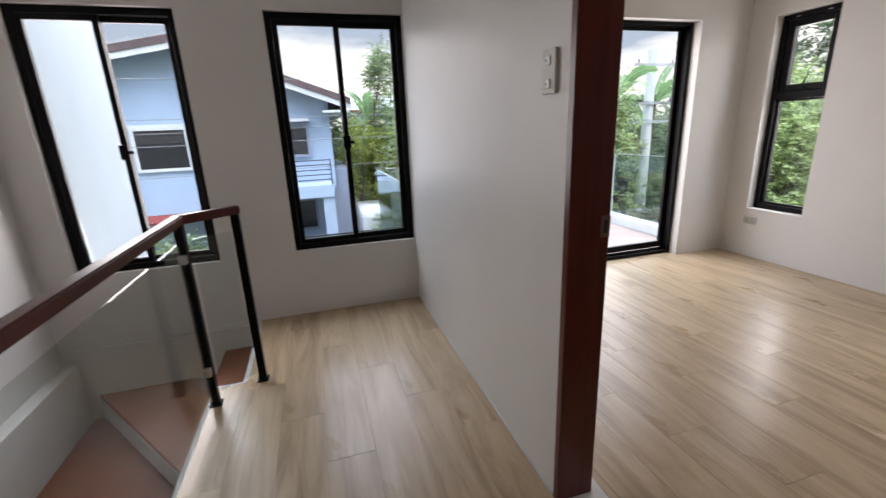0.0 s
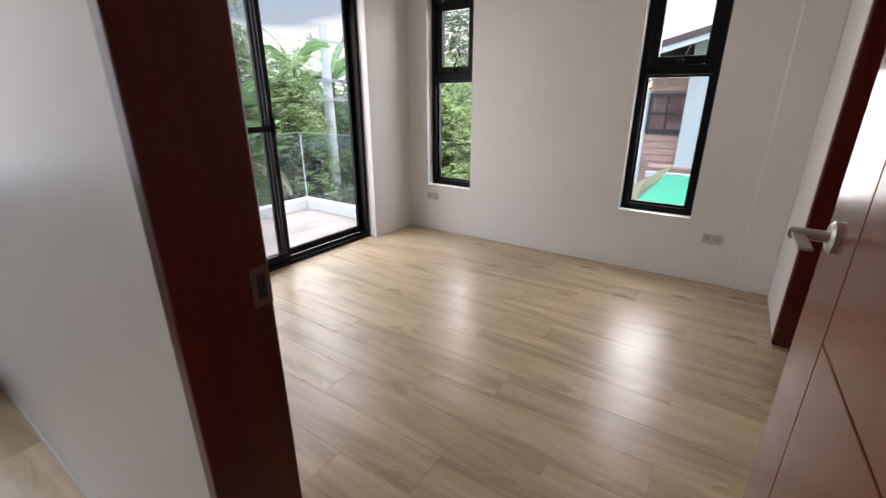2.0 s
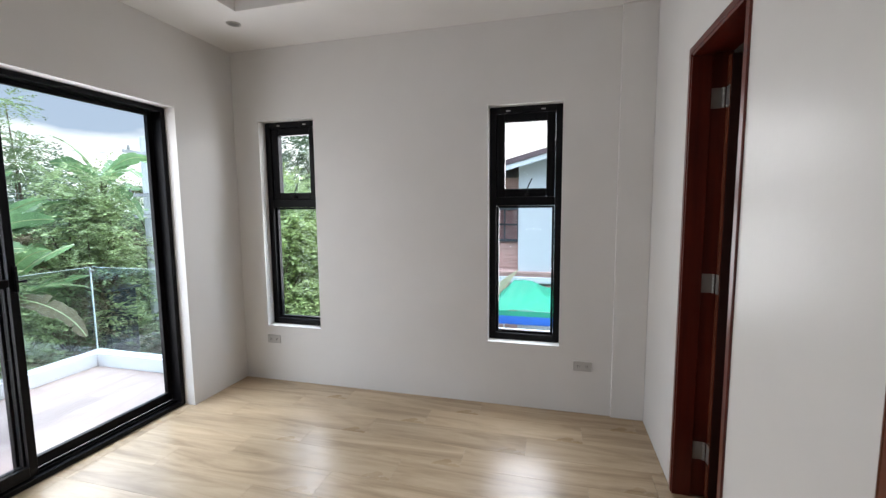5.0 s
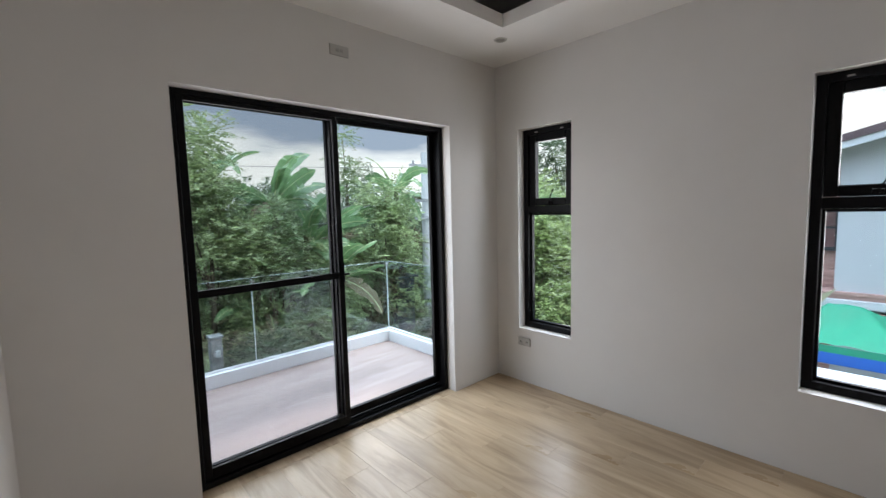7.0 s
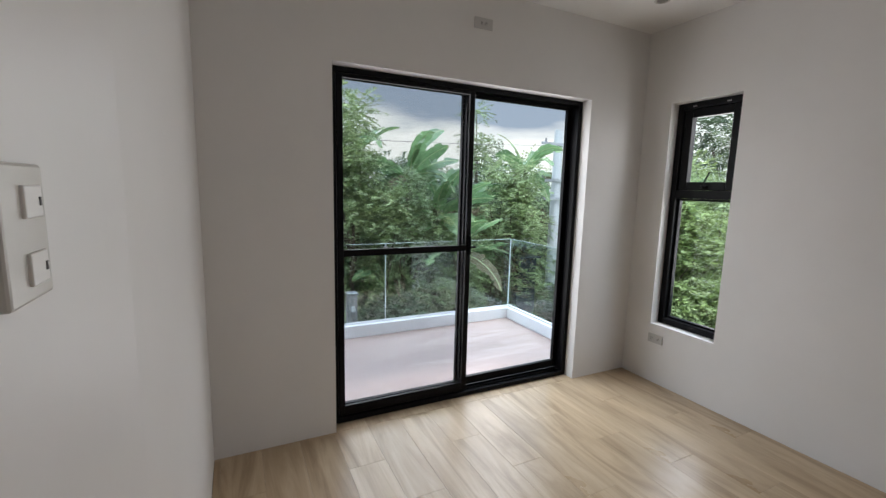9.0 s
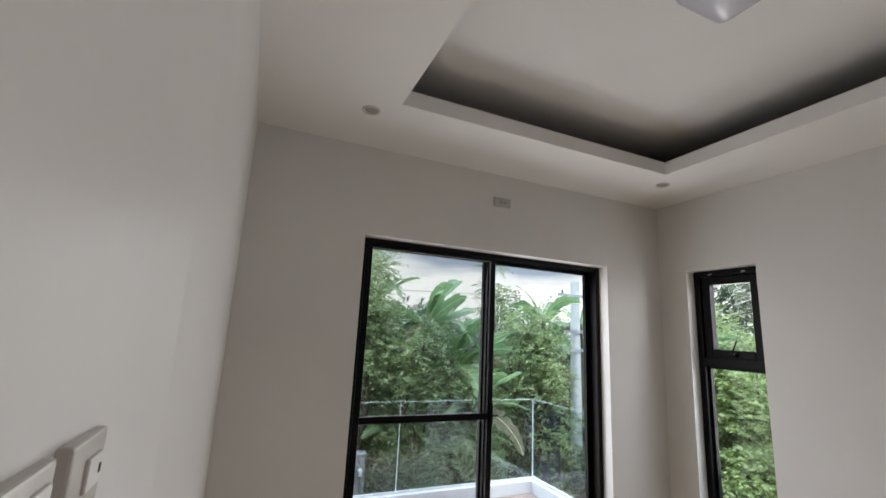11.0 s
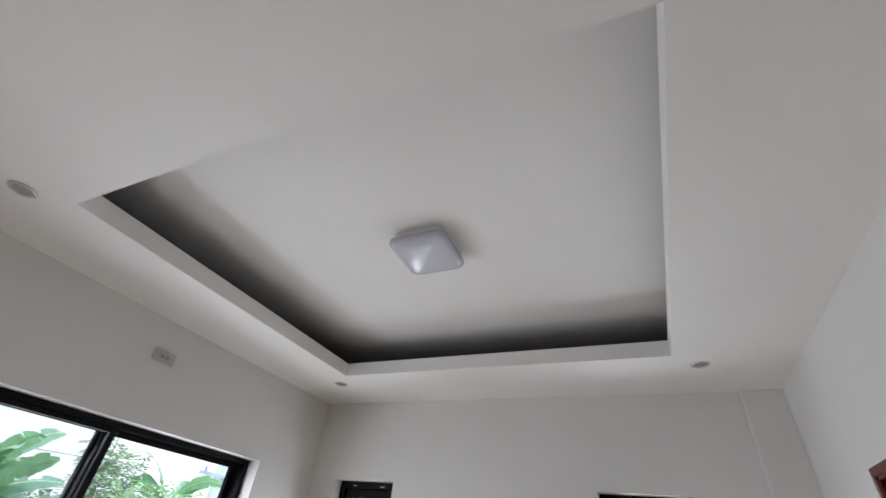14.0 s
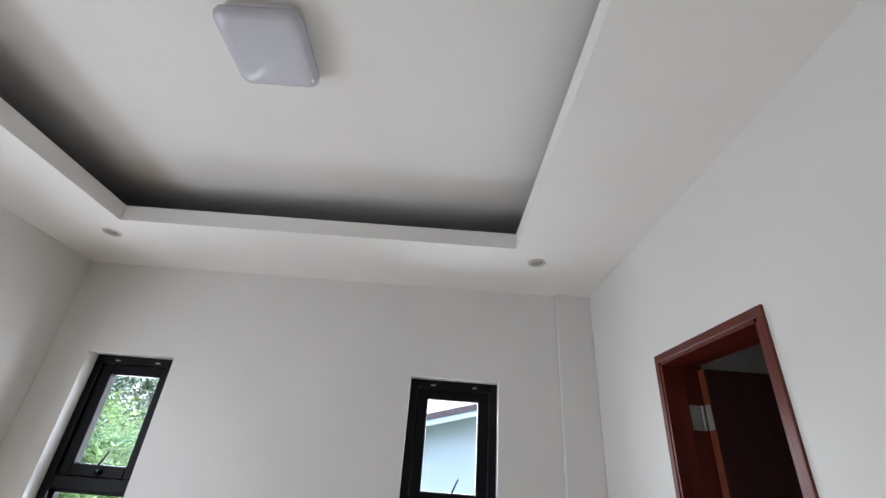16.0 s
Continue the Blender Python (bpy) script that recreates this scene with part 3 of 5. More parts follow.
# entry door frame in the partition
ef = thing("door_frame_1", "dark red-brown varnished wooden door frame", "door frame", at=(0.88, 0.78, 0), kind="structure")
x0, x1 = HX - 0.004, 0.923
wpart("jamb", boxes((x0, x1, 1.135, 1.1645, 0.001, 2.06), bevel=0.003), REDWOOD, ef)
wpart("jamb", boxes((x0, x1, 0.2905, 0.340, 0.001, 2.06), bevel=0.003), REDWOOD, ef)
wpart("head", boxes((x0, x1, 0.2905, 1.1645, 2.0605, 2.0995), bevel=0.003), REDWOOD, ef)
XD = 0.941
bm = slab(bmesh.new(), [(HX, 1.1648, -0.003), (XD, 1.1648, -0.003), (XW, 1.7498, -0.003), (HX, 1.7498, -0.003)], (0, 0, 2.95))
slab(bm, [(HX, 0.2902, 2.1002), (XW, 0.2902, 2.1002), (XD, 1.1646, 2.1002), (HX, 1.1646, 2.1002)], (0, 0, 0.847))
tagged(part("wall_return", bm, WALL), "white plastered partition piece round the door frame", "wall", kind="structure")
sp = wpart("strike_plate", boxes((x1 - 0.034, x1 - 0.001, 1.1318, 1.1349, 0.970, 1.035), bevel=0.0008), STRIKE, ef, "worn bronze strike plate")
wpart("keeper_hole", boxes((x1 - 0.024, x1 - 0.010, 1.1308, 1.1317, 0.983, 1.022)), SLOT, sp)

# entry door leaf, standing open at a right angle
DX0, DX1, DY0, DY1 = 0.928, 1.690, 0.327, 0.367
gx = 1.485
ed = thing("door_1", "open red-brown wooden door with grooved panels", "door", at=(DX0, DY0, 0.01), kind="structure")
body = wpart("core", boxes((DX0, DX1, DY0, DY1 - 0.005, 0.010, 2.055), bevel=0.002), GROOVE, ed)
for a, b, c0, c1 in ((gx + 0.0025, DX1, 0.010, 2.055), (DX0, gx - 0.0025, 0.010, 0.862), (DX0, gx - 0.0025, 0.867, 2.055)):
    wpart("panel", boxes((a, b, DY1 - 0.0049, DY1, c0, c1), bevel=0.0015), DOORSKIN, ed)
wpart("lipping", boxes((DX1 + 0.0002, DX1 + 0.003, DY0, DY1, 0.010, 2.055)), DOORSKIN, ed)
hx, hz = 1.612, 1.026


def lever(y, s, parent):
    """Round rose, neck and flat angular lever on the face y, standing out along s."""
    bm = bmesh.new()
    cyl(bm, (hx, y, hz), (hx, y + s * 0.008, hz), 0.031, n=32)
    cyl(bm, (hx, y + s * 0.008, hz), (hx, y + s * 0.013, hz), 0.030, 0.024, n=32)
    cyl(bm, (hx, y + s * 0.013, hz), (hx, y + s * 0.070, hz), 0.0115, n=20)
    for f in bm.faces:
        f.smooth = False
    h = wpart("lever_handle", bm, STEEL, parent, "brushed steel lever handle")
    lv = bmesh.new()
    box(lv, hx - 0.112, hx + 0.006, min(y + s * 0.047, y + s * 0.069), max(y + s * 0.047, y + s * 0.069), hz - 0.003, hz + 0.003, bevel=0.0012)
    wpart("grip", lv, STEEL, h)
    k = bmesh.new()
    cyl(k, (hx, y + s * 0.0702, hz), (hx, y + s * 0.0725, hz), 0.007, n=14)
    wpart("lock_button", k, ZINC, h)
    return h


lever(DY1, 1, ed)
lever(DY0, -1, ed)
wpart("latch_plate", boxes((DX1 + 0.0031, DX1 + 0.0045, 0.335, 0.359, hz - 0.028, hz + 0.028)), CHROME, ed)

ed.rotation_euler = (0, 0, radians(1.4))

# bathroom door frame and its leaf, open into the dark bathroom
bf = thing("door_frame_2", "dark red-brown varnished wooden bathroom door frame", "door frame", at=(2.98, 0.12, 0), kind="structure")
b0, b1 = YS - 0.163, YS + 0.008
for p, q, s0, s1 in ((2.6615, 2.690, 2.690, 2.703), (3.264, 3.2935, 3.251, 3.264)):
    bm = boxes((p, q, b0, b1, 0.001, 2.100), bevel=0.002)
    box(bm, s0, s1, 0.120, b1 - 0.004, 0.001, 2.087, bevel=0.001)
    wpart("jamb", bm, REDWOOD, bf)
bm = boxes((2.6615, 3.2935, b0, b1, 2.1005, 2.1295), bevel=0.002)
box(bm, 2.704, 3.250, 0.120, b1 - 0.004, 2.0875, 2.1004)
wpart("head", bm, REDWOOD, bf)
bd = thing("door_2", "red-brown wooden bathroom door standing open", "door", at=(3.235, 0.06, 0.01), kind="structure")
# shade is painted into the leaf's face; its edge keeps the door brown
lf = wpart("leaf", boxes((3.212, 3.250, -0.500, 0.057, 0.010, 2.075), bevel=0.002), SHADED_SKIN, bd)
wpart("lipping", boxes((3.212, 3.250, 0.0572, 0.060, 0.010, 2.075)), DOORSKIN, lf, "leaf edge in plain door brown, without the painted shade")
for z in (0.235, 1.06, 1.90):
    hinge(bd, z, (3.2565, 0.068), [(3.2625, 3.2638, 0.072, 0.116, z - 0.045, z + 0.045), (3.213, 3.250, 0.0602, 0.0616, z - 0.045, z + 0.045)])


# ---- switches and sockets ----
def wall_plate(name, label, category, face, u0, u1, z0, z1, out, rockers, slots, back=0.0005):
    """A plate on a wall. face: function (u, n, z) -> place, n metres off the wall."""
    def b(u0, u1, n0, n1, z0, z1):
        p, q = face(u0, n0, z0), face(u1, n1, z1)
        return tuple(v for i in range(3) for v in (min(p[i], q[i]), max(p[i], q[i])))
    t = thing(name, label, category, at=face((u0 + u1) / 2, 0, (z0 + z1) / 2))
    wpart("plate", boxes(b(u0, u1, back, out, z0, z1), bevel=0.003), PLASTIC if rockers else SOCKET, t)
    for r in rockers:
        k = wpart("rocker", boxes(b(r[0], r[1], out + 0.0001, out + 0.004, r[2], r[3]), bevel=0.0015), PLASTIC2, t)
        wpart("marker", boxes(b(r[1] - 0.008, r[1] - 0.004, out + 0.0041, out + 0.0048, (r[2] + r[3]) / 2 - 0.004, (r[2] + r[3]) / 2 + 0.004)), SLOT, k)
    for s in slots:
        wpart("slot", boxes(b(s[0], s[1], out + 0.0001, out + 0.0008, s[2], s[3])), SLOT, t)
    return t


west = lambda u, n, z: (XW + n, u, z)
hall = lambda u, n, z: (HX - n, u, z)
east = lambda u, n, z: (XE - n, u, z)
north = lambda u, n, z: (u, YN - n, z)
skew = lambda u, n, z: (XD + (XW - XD) * (u - 1.165) / 0.585 + n, u, z)
wall_plate("light_switch", "ivory three-rocker light switch on the white wall", "light switch", skew, 1.2683, 1.3545, 1.3463, 1.4709, 0.0085,
           [(1.3054, 1.343, 1.3642, 1.3942), (1.3054, 1.343, 1.3954, 1.4253), (1.3054, 1.343, 1.4265, 1.4565)], [], -0.002)
wall_plate("light_switch", "ivory two-rocker light switch on the white wall", "light switch", skew, 1.3702, 1.4576, 1.3531, 1.4726, 0.0085,
           [(1.4059, 1.442, 1.3669, 1.3957), (1.4059, 1.442, 1.4255, 1.4543)], [], -0.002)
wall_plate("light_switch", "ivory two-rocker light switch beside the door", "light switch", hall, 1.224, 1.296, 1.390, 1.512, 0.012,
           [(1.247, 1.272, 1.405, 1.430), (1.247, 1.272, 1.468, 1.493)], [])


def slots(u, z, w):
    out = []
    for k in (-1, 1):
        out += [(u + k * w - 0.007, u + k * w - 0.004, z - 0.009, z + 0.009), (u + k * w + 0.004, u + k * w + 0.007, z - 0.009, z + 0.009)]
    return out


for u, z in ((3.018, 0.348), (0.585, 0.333)):
    wall_plate("wall_socket", "white double wall socket low on the wall", "socket", east, u - 0.060, u + 0.060, z - 0.034, z + 0.034, 0.010,
               [], slots(u, z, 0.028))
wall_plate("wall_socket", "white wall socket high above the sliding door", "socket", north, 2.464, 2.592, 2.428, 2.492, 0.010, [], slots(2.528, 2.460, 0.015))


# ---- ceiling lamps ----
def rounded_square(bm, cx, cy, half, r, zs):
    """Loft of rounded squares at (z, inset) levels."""
    rings = []
    for z, ins in zs:
        h, rr = half - ins, max(0.004, r - ins * 0.5)
        pts = []
        for k in range(4):
            a0 = k * math.pi / 2
            ox, oy = (h - rr) * (1 if k in (0, 3) else -1), (h - rr) * (1 if k in (0, 1) else -1)
            for i in range(7):
                a = a0 + i * math.pi / 12
                pts.append(bm.verts.new((cx + ox + rr * math.cos(a), cy + oy + rr * math.sin(a), z)))
        rings.append(pts)
    n = len(rings[0])
    for a, b in zip(rings, rings[1:]):
        for i in range(n):
            bm.faces.new((a[i], a[(i + 1) % n], b[(i + 1) % n], b[i]))
    bm.faces.new(rings[0])
    bm.faces.new(rings[-1][::-1])
    return bm


LX, LY, LZ = 2.528, 1.729, 2.9115
lamp = thing("ceiling_lamp", "square frosted white ceiling lamp, switched off", "ceiling lamp", at=(LX, LY, LZ))
wpart("tray", rounded_square(bmesh.new(), LX, LY, 0.130, 0.036, [(LZ, 0), (LZ - 0.035, 0)]), LAMPBODY, lamp)
wpart("diffuser", rounded_square(bmesh.new(), LX, LY, 0.143, 0.040, [(LZ - 0.036, 0.002), (LZ - 0.047, 0.0), (LZ - 0.057, 0.003), (LZ - 0.065, 0.009), (LZ - 0.071, 0.022), (LZ - 0.074, 0.045), (LZ - 0.075, 0.085)]), LAMP, lamp, smooth=True)
for x, y in ((1.492, 2.872), (3.570, 2.884), (3.561, 0.613)):
    d = thing("downlight", "small round recessed downlight, switched off", "downlight", "downlights in the ceiling", at=(x, y, CEILING))
    bm = bmesh.new()
    prof = ((0.046, -0.0005), (0.046, -0.004), (0.042, -0.006), (0.034, -0.005), (0.032, 0.0))
    rows = [[bm.verts.new((x + r * math.cos(a), y + r * math.sin(a), CEILING + z)) for a in (2 * math.pi * i / 28 for i in range(28))] for r, z in prof]
    for p, q in zip(rows, rows[1:]):
        for i in range(28):
            bm.faces.new((p[i], p[(i + 1) % 28], q[(i + 1) % 28], q[i]))
    wpart("trim_ring", bm, CHROME, d)
    bm = bmesh.new()
    cyl(bm, (x, y, CEILING - 0.0008), (x, y, CEILING - 0.003), 0.0325, 0.026, n=24)
    wpart("lens", bm, ZINC, d)


# ---- stairs and balustrade ----
TW, TN = HW + 0.097, HN - 0.036
stairs = thing("staircase", "winding stairs with brown wooden treads and white risers", "stairs", at=(-1.1, 2.3, -1.0), kind="structure")
winders = [
    ([(-0.577, 2.386), (-0.426, 2.386), (-0.426, TN), (-0.68, TN), (-0.68, 2.10), (-0.577, 2.02)], -0.175),
    ([(-0.68, 2.10), (-0.68, TN), (-1.50, TN)], -0.350),
    ([(-0.577, 2.02), (-0.68, 2.10), (-1.50, TN), (TW, TN), (TW, 2.02)], -0.525),
]
flight = [([(-0.577, 2.02 - 0.26 * i), (TW, 2.02 - 0.26 * i), (TW, 1.76 - 0.26 * i), (-0.577, 1.76 - 0.26 * i)], -0.70 - 0.175 * i) for i in range(12)]
for pts, z in winders + flight:
    wpart("step", prism(bmesh.new(), pts, z - 0.35, z - 0.0245), WHITETRIM, stairs, "white painted step block")
    c = Vector((sum(p[0] for p in pts) / len(pts), sum(p[1] for p in pts) / len(pts)))
    tr = prism(bmesh.new(), [tuple(Vector(p) + (c - Vector(p)) * 0.012) for p in pts], z - 0.024, z)
    bmesh.ops.bevel(tr, geom=tr.edges[:], offset=0.003, segments=1, affect="EDGES")
    wpart("tread", tr, TREADWOOD, stairs)
# out of view; white so that it reflects light into the stairwell
tagged(part("floor_below", boxes((HW, HX, HS, HN, -3.1, -2.98)), WHITETRIM), "unseen lower hall floor, kept white to bounce light up the stairs", "floor", kind="structure")
tagged(part("wall_below", boxes((-0.577, -0.45, HS, 2.30, -3.0, -0.2)), WALL), "white plastered wall below the hall floor", "wall", kind="structure")

rail = thing("balustrade", "glass balustrade with black posts and a wooden handrail", "balustrade", at=(-0.5, 1.5, 0))
PA, PB = (-0.318, 2.372), (-0.528, 2.215)
posts = [PA, PB, (-0.528, 0.55), (-0.528, -0.90)]
for x, y in posts:
    p = wpart("post", boxes((x - 0.019, x + 0.019, y - 0.019, y + 0.019, 0.006, 0.936), bevel=0.002), BLACK, rail, "square black steel post")
    wpart("foot_plate", boxes((x - 0.03, x + 0.03, y - 0.03, y + 0.03, 0.0006, 0.006), bevel=0.001), BLACK, p)
    if (x, y) != PA:
        for z in (0.20, 0.78):
            wpart("glass_clamp", boxes((x - 0.016, x + 0.016, y - 0.052, y - 0.0195, z - 0.02, z + 0.02), bevel=0.002), STEEL, p)


def handrail(a, b, w=0.048, h=0.042, z=0.9365):
    a, b = Vector((*a, z)), Vector((*b, z))
    d = (b - a).normalized()
    s = Vector((-d.y, d.x, 0)) * w / 2
    bm = slab(bmesh.new(), [a - s, a + s, b + s, b - s], (0, 0, h))
    bmesh.ops.bevel(bm, geom=bm.edges[:], offset=0.006, segments=2, affect="EDGES")
    return bm


wpart("handrail", handrail((-0.300, 2.3855), (-0.530, 2.2135)), RAILWOOD, rail)
wpart("handrail", handrail((-0.524, 2.238), (-0.524, -0.94)), RAILWOOD, rail)
for y0, y1 in ((0.585, 2.185), (-0.865, 0.515)):
    wpart("glass_panel", boxes((-0.533, -0.523, y0, y1, 0.06, 0.86)), STAIR_GLASS, rail)
bm = slab(bmesh.new(), [(PB[0] + 0.03, PB[1] + 0.022, 0.06), (PA[0] - 0.03, PA[1] - 0.022, 0.06), (PA[0] - 0.03, PA[1] - 0.022, 0.86), (PB[0] + 0.03, PB[1] + 0.022, 0.86)], (0.006, -0.008, 0))
wpart("glass_panel", bm, STAIR_GLASS, rail)

# ---- balcony ----
BX0, BX1, BY1, BZ = 0.84, 4.035, 5.045, -0.08
balcony = tagged(part("balcony_floor", boxes((BX0 - 0.1, BX1 + 0.12, YN + 0.152, BY1 + 0.12, BZ - 0.2, BZ - 0.0035)), WHITEOUT),
                 "balcony slab laid with pinkish wood-look tiles", "balcony", kind="structure")
tagged(part("balcony_curb", boxes((BX0 - 0.1, BX1 + 0.12, BY1, BY1 + 0.12, BZ, 0.045), (BX1, BX1 + 0.12, YN + 0.152, BY1, BZ, 0.045), (BX0 - 0.1, BX0, YN + 0.152, BY1, BZ, 0.045), bevel=0.004), WHITEOUT),
       "low white painted curb round the balcony", "curb", kind="structure")
grd = thing("balcony_railing", "frameless clear glass railing on the balcony curb", "railing", at=(2.4, BY1 + 0.06, 0.045))
gy = BY1 + 0.055
for a, b in ((0.90, 2.507), (2.517, 4.080)):
    wpart("glass_panel", boxes((a, b, gy, gy + 0.010, 0.046, 0.875), bevel=0.001), RAIL_GLASS, grd)
for a, b in ((3.46, 5.085),):
    wpart("glass_panel", boxes((BX1 + 0.055, BX1 + 0.065, a, b, 0.046, 0.875), bevel=0.001), RAIL_GLASS, grd)
    wpart("glass_panel", boxes((BX0 - 0.06, BX0 - 0.05, a, b, 0.046, 0.875), bevel=0.001), RAIL_GLASS, grd)
POLECON = material("pale_pole_concrete", (0.62, 0.63, 0.63), rough=0.85, vary=0.08, scale=(3, 3, 0.8), fine=40, bump=0.15)
wpart("base_channel", boxes((0.90, BX1 + 0.054, gy - 0.014, gy - 0.001, 0.0455, 0.068), bevel=0.001), WHITEOUT, grd, "white glazing channel")
wpart("base_channel", boxes((BX1 + 0.040, BX1 + 0.054, 3.46, gy - 0.015, 0.0455, 0.068), bevel=0.001), WHITEOUT, grd, "white glazing channel")
EDGE = material("pale_glass_edge", (0.70, 0.80, 0.77), rough=0.25, vary=0.03)
for a, b in ((0.90, 2.507), (2.517, 4.080)):
    wpart("glass_edge", boxes((a, b, gy + 0.001, gy + 0.009, 0.8755, 0.8785)), EDGE, grd)
for x in (BX1 + 0.056, BX0 - 0.059):
    wpart("glass_edge", boxes((x, x + 0.008, 3.46, 5.085, 0.8755, 0.8785)), EDGE, grd)
for x, y in ((2.507, gy), (BX1 + 0.048, gy)):
    wpart("glass_edge", boxes((x + 0.001, x + 0.009, y - 0.001, y + 0.011, 0.0465, 0.868)), EDGE, grd)
    c = boxes((x - 0.018, x + 0.028, y - 0.012, y - 0.0015, 0.832, 0.850), bevel=0.002)
    wpart("clamp", c, STEEL, grd)

# ---- outside: ground, road, fence ----
GZ = -3.0
tagged(part("ground", boxes((-600, 600, -600, 600, GZ - 0.5, GZ)), GRASS), "rough grass and soil round the houses", "ground", kind="structure")
tagged(part("road", boxes((-60, 2.2, 7.0, 10.4, GZ + 0.001, GZ + 0.02), (8.5, 13.0, 3.0, 6.3, GZ + 0.001, GZ + 0.021)), ASPHALT), "grey concrete village road", "road", kind="structure")
tagged(part("lower_storey", boxes((HX, XE + 0.16, HS, YN + 0.15, GZ, -0.26)), WHITEOUT), "white painted lower storey of the house", "wall", kind="structure")
tagged(part("wing_wall", boxes((-1.75, -1.50, HN + 0.16, 4.62, GZ, 3.2)), WHITEOUT), "bright white outer wall beside the stair window", "wall", kind="structure")


# ---- outside: neighbouring houses ----
def window_unit(parent, axis, a0, a1, z0, z1, d, out, trim, back, bars=1, hbars=0, glass=None):
    """House window standing out of a facade at d towards out (+1 or -1)."""
    w = 0.07
    f = bmesh.new()
    lo, hi = sorted((d + out * 0.002, d + out * 0.06))
    frame_bars(f, a0 - w, a1 + w, z0 - w, z1 + w, w, lo, hi, axis, bevel=0.0)
    win = wpart("window", f, trim, parent)
    lo, hi = sorted((d + out * 0.002, d + out * 0.006))
    wpart("curtain", boxes((a0, a1, lo, hi, z0, z1) if axis == "y" else (lo, hi, a0, a1, z0, z1)), back, win)
    lo, hi = sorted((d + out * 0.012, d + out * 0.045))
    for i in range(1, bars + 1):
        c = a0 + (a1 - a0) * i / (bars + 1)
        wpart("mullion", boxes((c - 0.02, c + 0.02, lo, hi, z0, z1) if axis == "y" else (lo, hi, c - 0.02, c + 0.02, z0, z1)), DARKMETAL, win)
    for i in range(1, hbars + 1):
        c = z0 + (z1 - z0) * i / (hbars + 1)
        wpart("transom", boxes((a0, a1, lo, hi - 0.002, c - 0.02, c + 0.02) if axis == "y" else (lo, hi - 0.002, a0, a1, c - 0.02, c + 0.02)), DARKMETAL, win)
    lo, hi = sorted((d + out * 0.03, d + out * 0.034))
    wpart("pane", boxes((a0, a1, lo, hi, z0, z1) if axis == "y" else (lo, hi, a0, a1, z0, z1)), glass or DARKPANE, win)
    return win


FY = 12.0
house = thing("blue_house", "two-storey pale blue house with a maroon gabled roof", "house", at=(-2.5, FY + 3, GZ))
apex = (-2.64, 3.36)
gable = [(-7.0, -0.10), (0.62, -0.10), (0.62, 2.10), apex, (-7.0, 2.40)]
wpart("wall", slab(bmesh.new(), [(x, FY, z) for x, z in gable], (0, 7, 0)), BLUEWALL, house)
wpart("lower_wall", boxes((-7.0, 0.30, FY + 0.9, FY + 6.9, GZ, -0.11)), BLUEWALL, house)
wpart("wall_foot", boxes((-7.0, -2.41, FY, FY + 0.899, -0.48, -0.101)), BLUEWALL, house)
wpart("lean_to_roof", slab(bmesh.new(), [(-7.0, FY - 0.35, -0.66), (-2.6, FY - 0.35, -0.66), (-2.6, FY - 0.002, -0.54), (-7.0, FY - 0.002, -0.54)], (0, 0, 0.05)), REDEDGE, house)
wpart("column", boxes((0.22, 0.50, FY - 0.85, FY - 0.57, GZ, -0.25)), BLUEWALL, house)
wpart("balcony_slab", boxes((-2.4, 0.52, FY - 0.9, FY - 0.001, -0.245, 0.06)), BLUEWALL, house)
for p, q in (((-7.5, 2.42), apex), (apex, (1.16, 1.98))):
    bm = slab(bmesh.new(), [(p[0], FY - 0.55, p[1]), (q[0], FY - 0.55, q[1]), (q[0], FY - 0.55, q[1] + 0.16), (p[0], FY - 0.55, p[1] + 0.16)], (0, 8, 0))
    wpart("roof", bm, ROOF, house)
    bm = slab(bmesh.new(), [(p[0], FY - 0.53, p[1] - 0.13), (q[0], FY - 0.53, q[1] - 0.13), (q[0], FY - 0.53, q[1] - 0.002), (p[0], FY - 0.53, p[1] - 0.002)], (0, 0.04, 0))
    wpart("fascia", bm, WHITETRIM, house)
wpart("roof_edge", boxes((0.45, 1.12, FY - 0.5, FY + 7, 1.80, 1.86)), WHITETRIM, house)
window_unit(house, "y", -3.86, -2.80, 0.64, 1.53, FY, -1, WHITETRIM, CURTAIN, bars=0)
window_unit(house, "y", -0.70, 0.0, 0.80, 1.50, FY, -1, GREYBLUE, CURTAIN, bars=0)
wpart("window_hood", boxes((-0.80, 0.10, FY - 0.30, FY - 0.001, 1.62, 1.69)), WHITETRIM, house)
wpart("trim_band", boxes((-4.2, -2.5, FY - 0.04, FY - 0.001, 1.60, 1.66)), WHITETRIM, house)
wpart("upper_door", boxes((-1.85, -1.08, FY - 0.05, FY - 0.001, 0.062, 2.0)), BROWNDOOR, house)
window_unit(house, "y", -0.66, 0.0, -1.33, -0.55, FY + 0.9, -1, GREYBLUE, CURTAIN, bars=0)
wpart("lower_door", boxes((-1.85, -1.05, FY + 0.85, FY + 0.899, GZ, -0.55)), BROWNDOOR, house)
for z in (0.20, 0.32, 0.44, 0.56, 0.675):
    wpart("balcony_bar", boxes((-2.38, 0.49, FY - 0.875, FY - 0.855, z - 0.012, z + 0.012)), DARKMETAL, house)
for x in (-2.38, -1.42, -0.46, 0.47):
    wpart("balcony_post", boxes((x, x + 0.03, FY - 0.88, FY - 0.85, 0.061, 0.70)), DARKMETAL, house)
wpart("side_wall", boxes((0.50, 0.98, FY + 0.3, FY + 4, GZ, 0.36)), GREYBLUE, house)

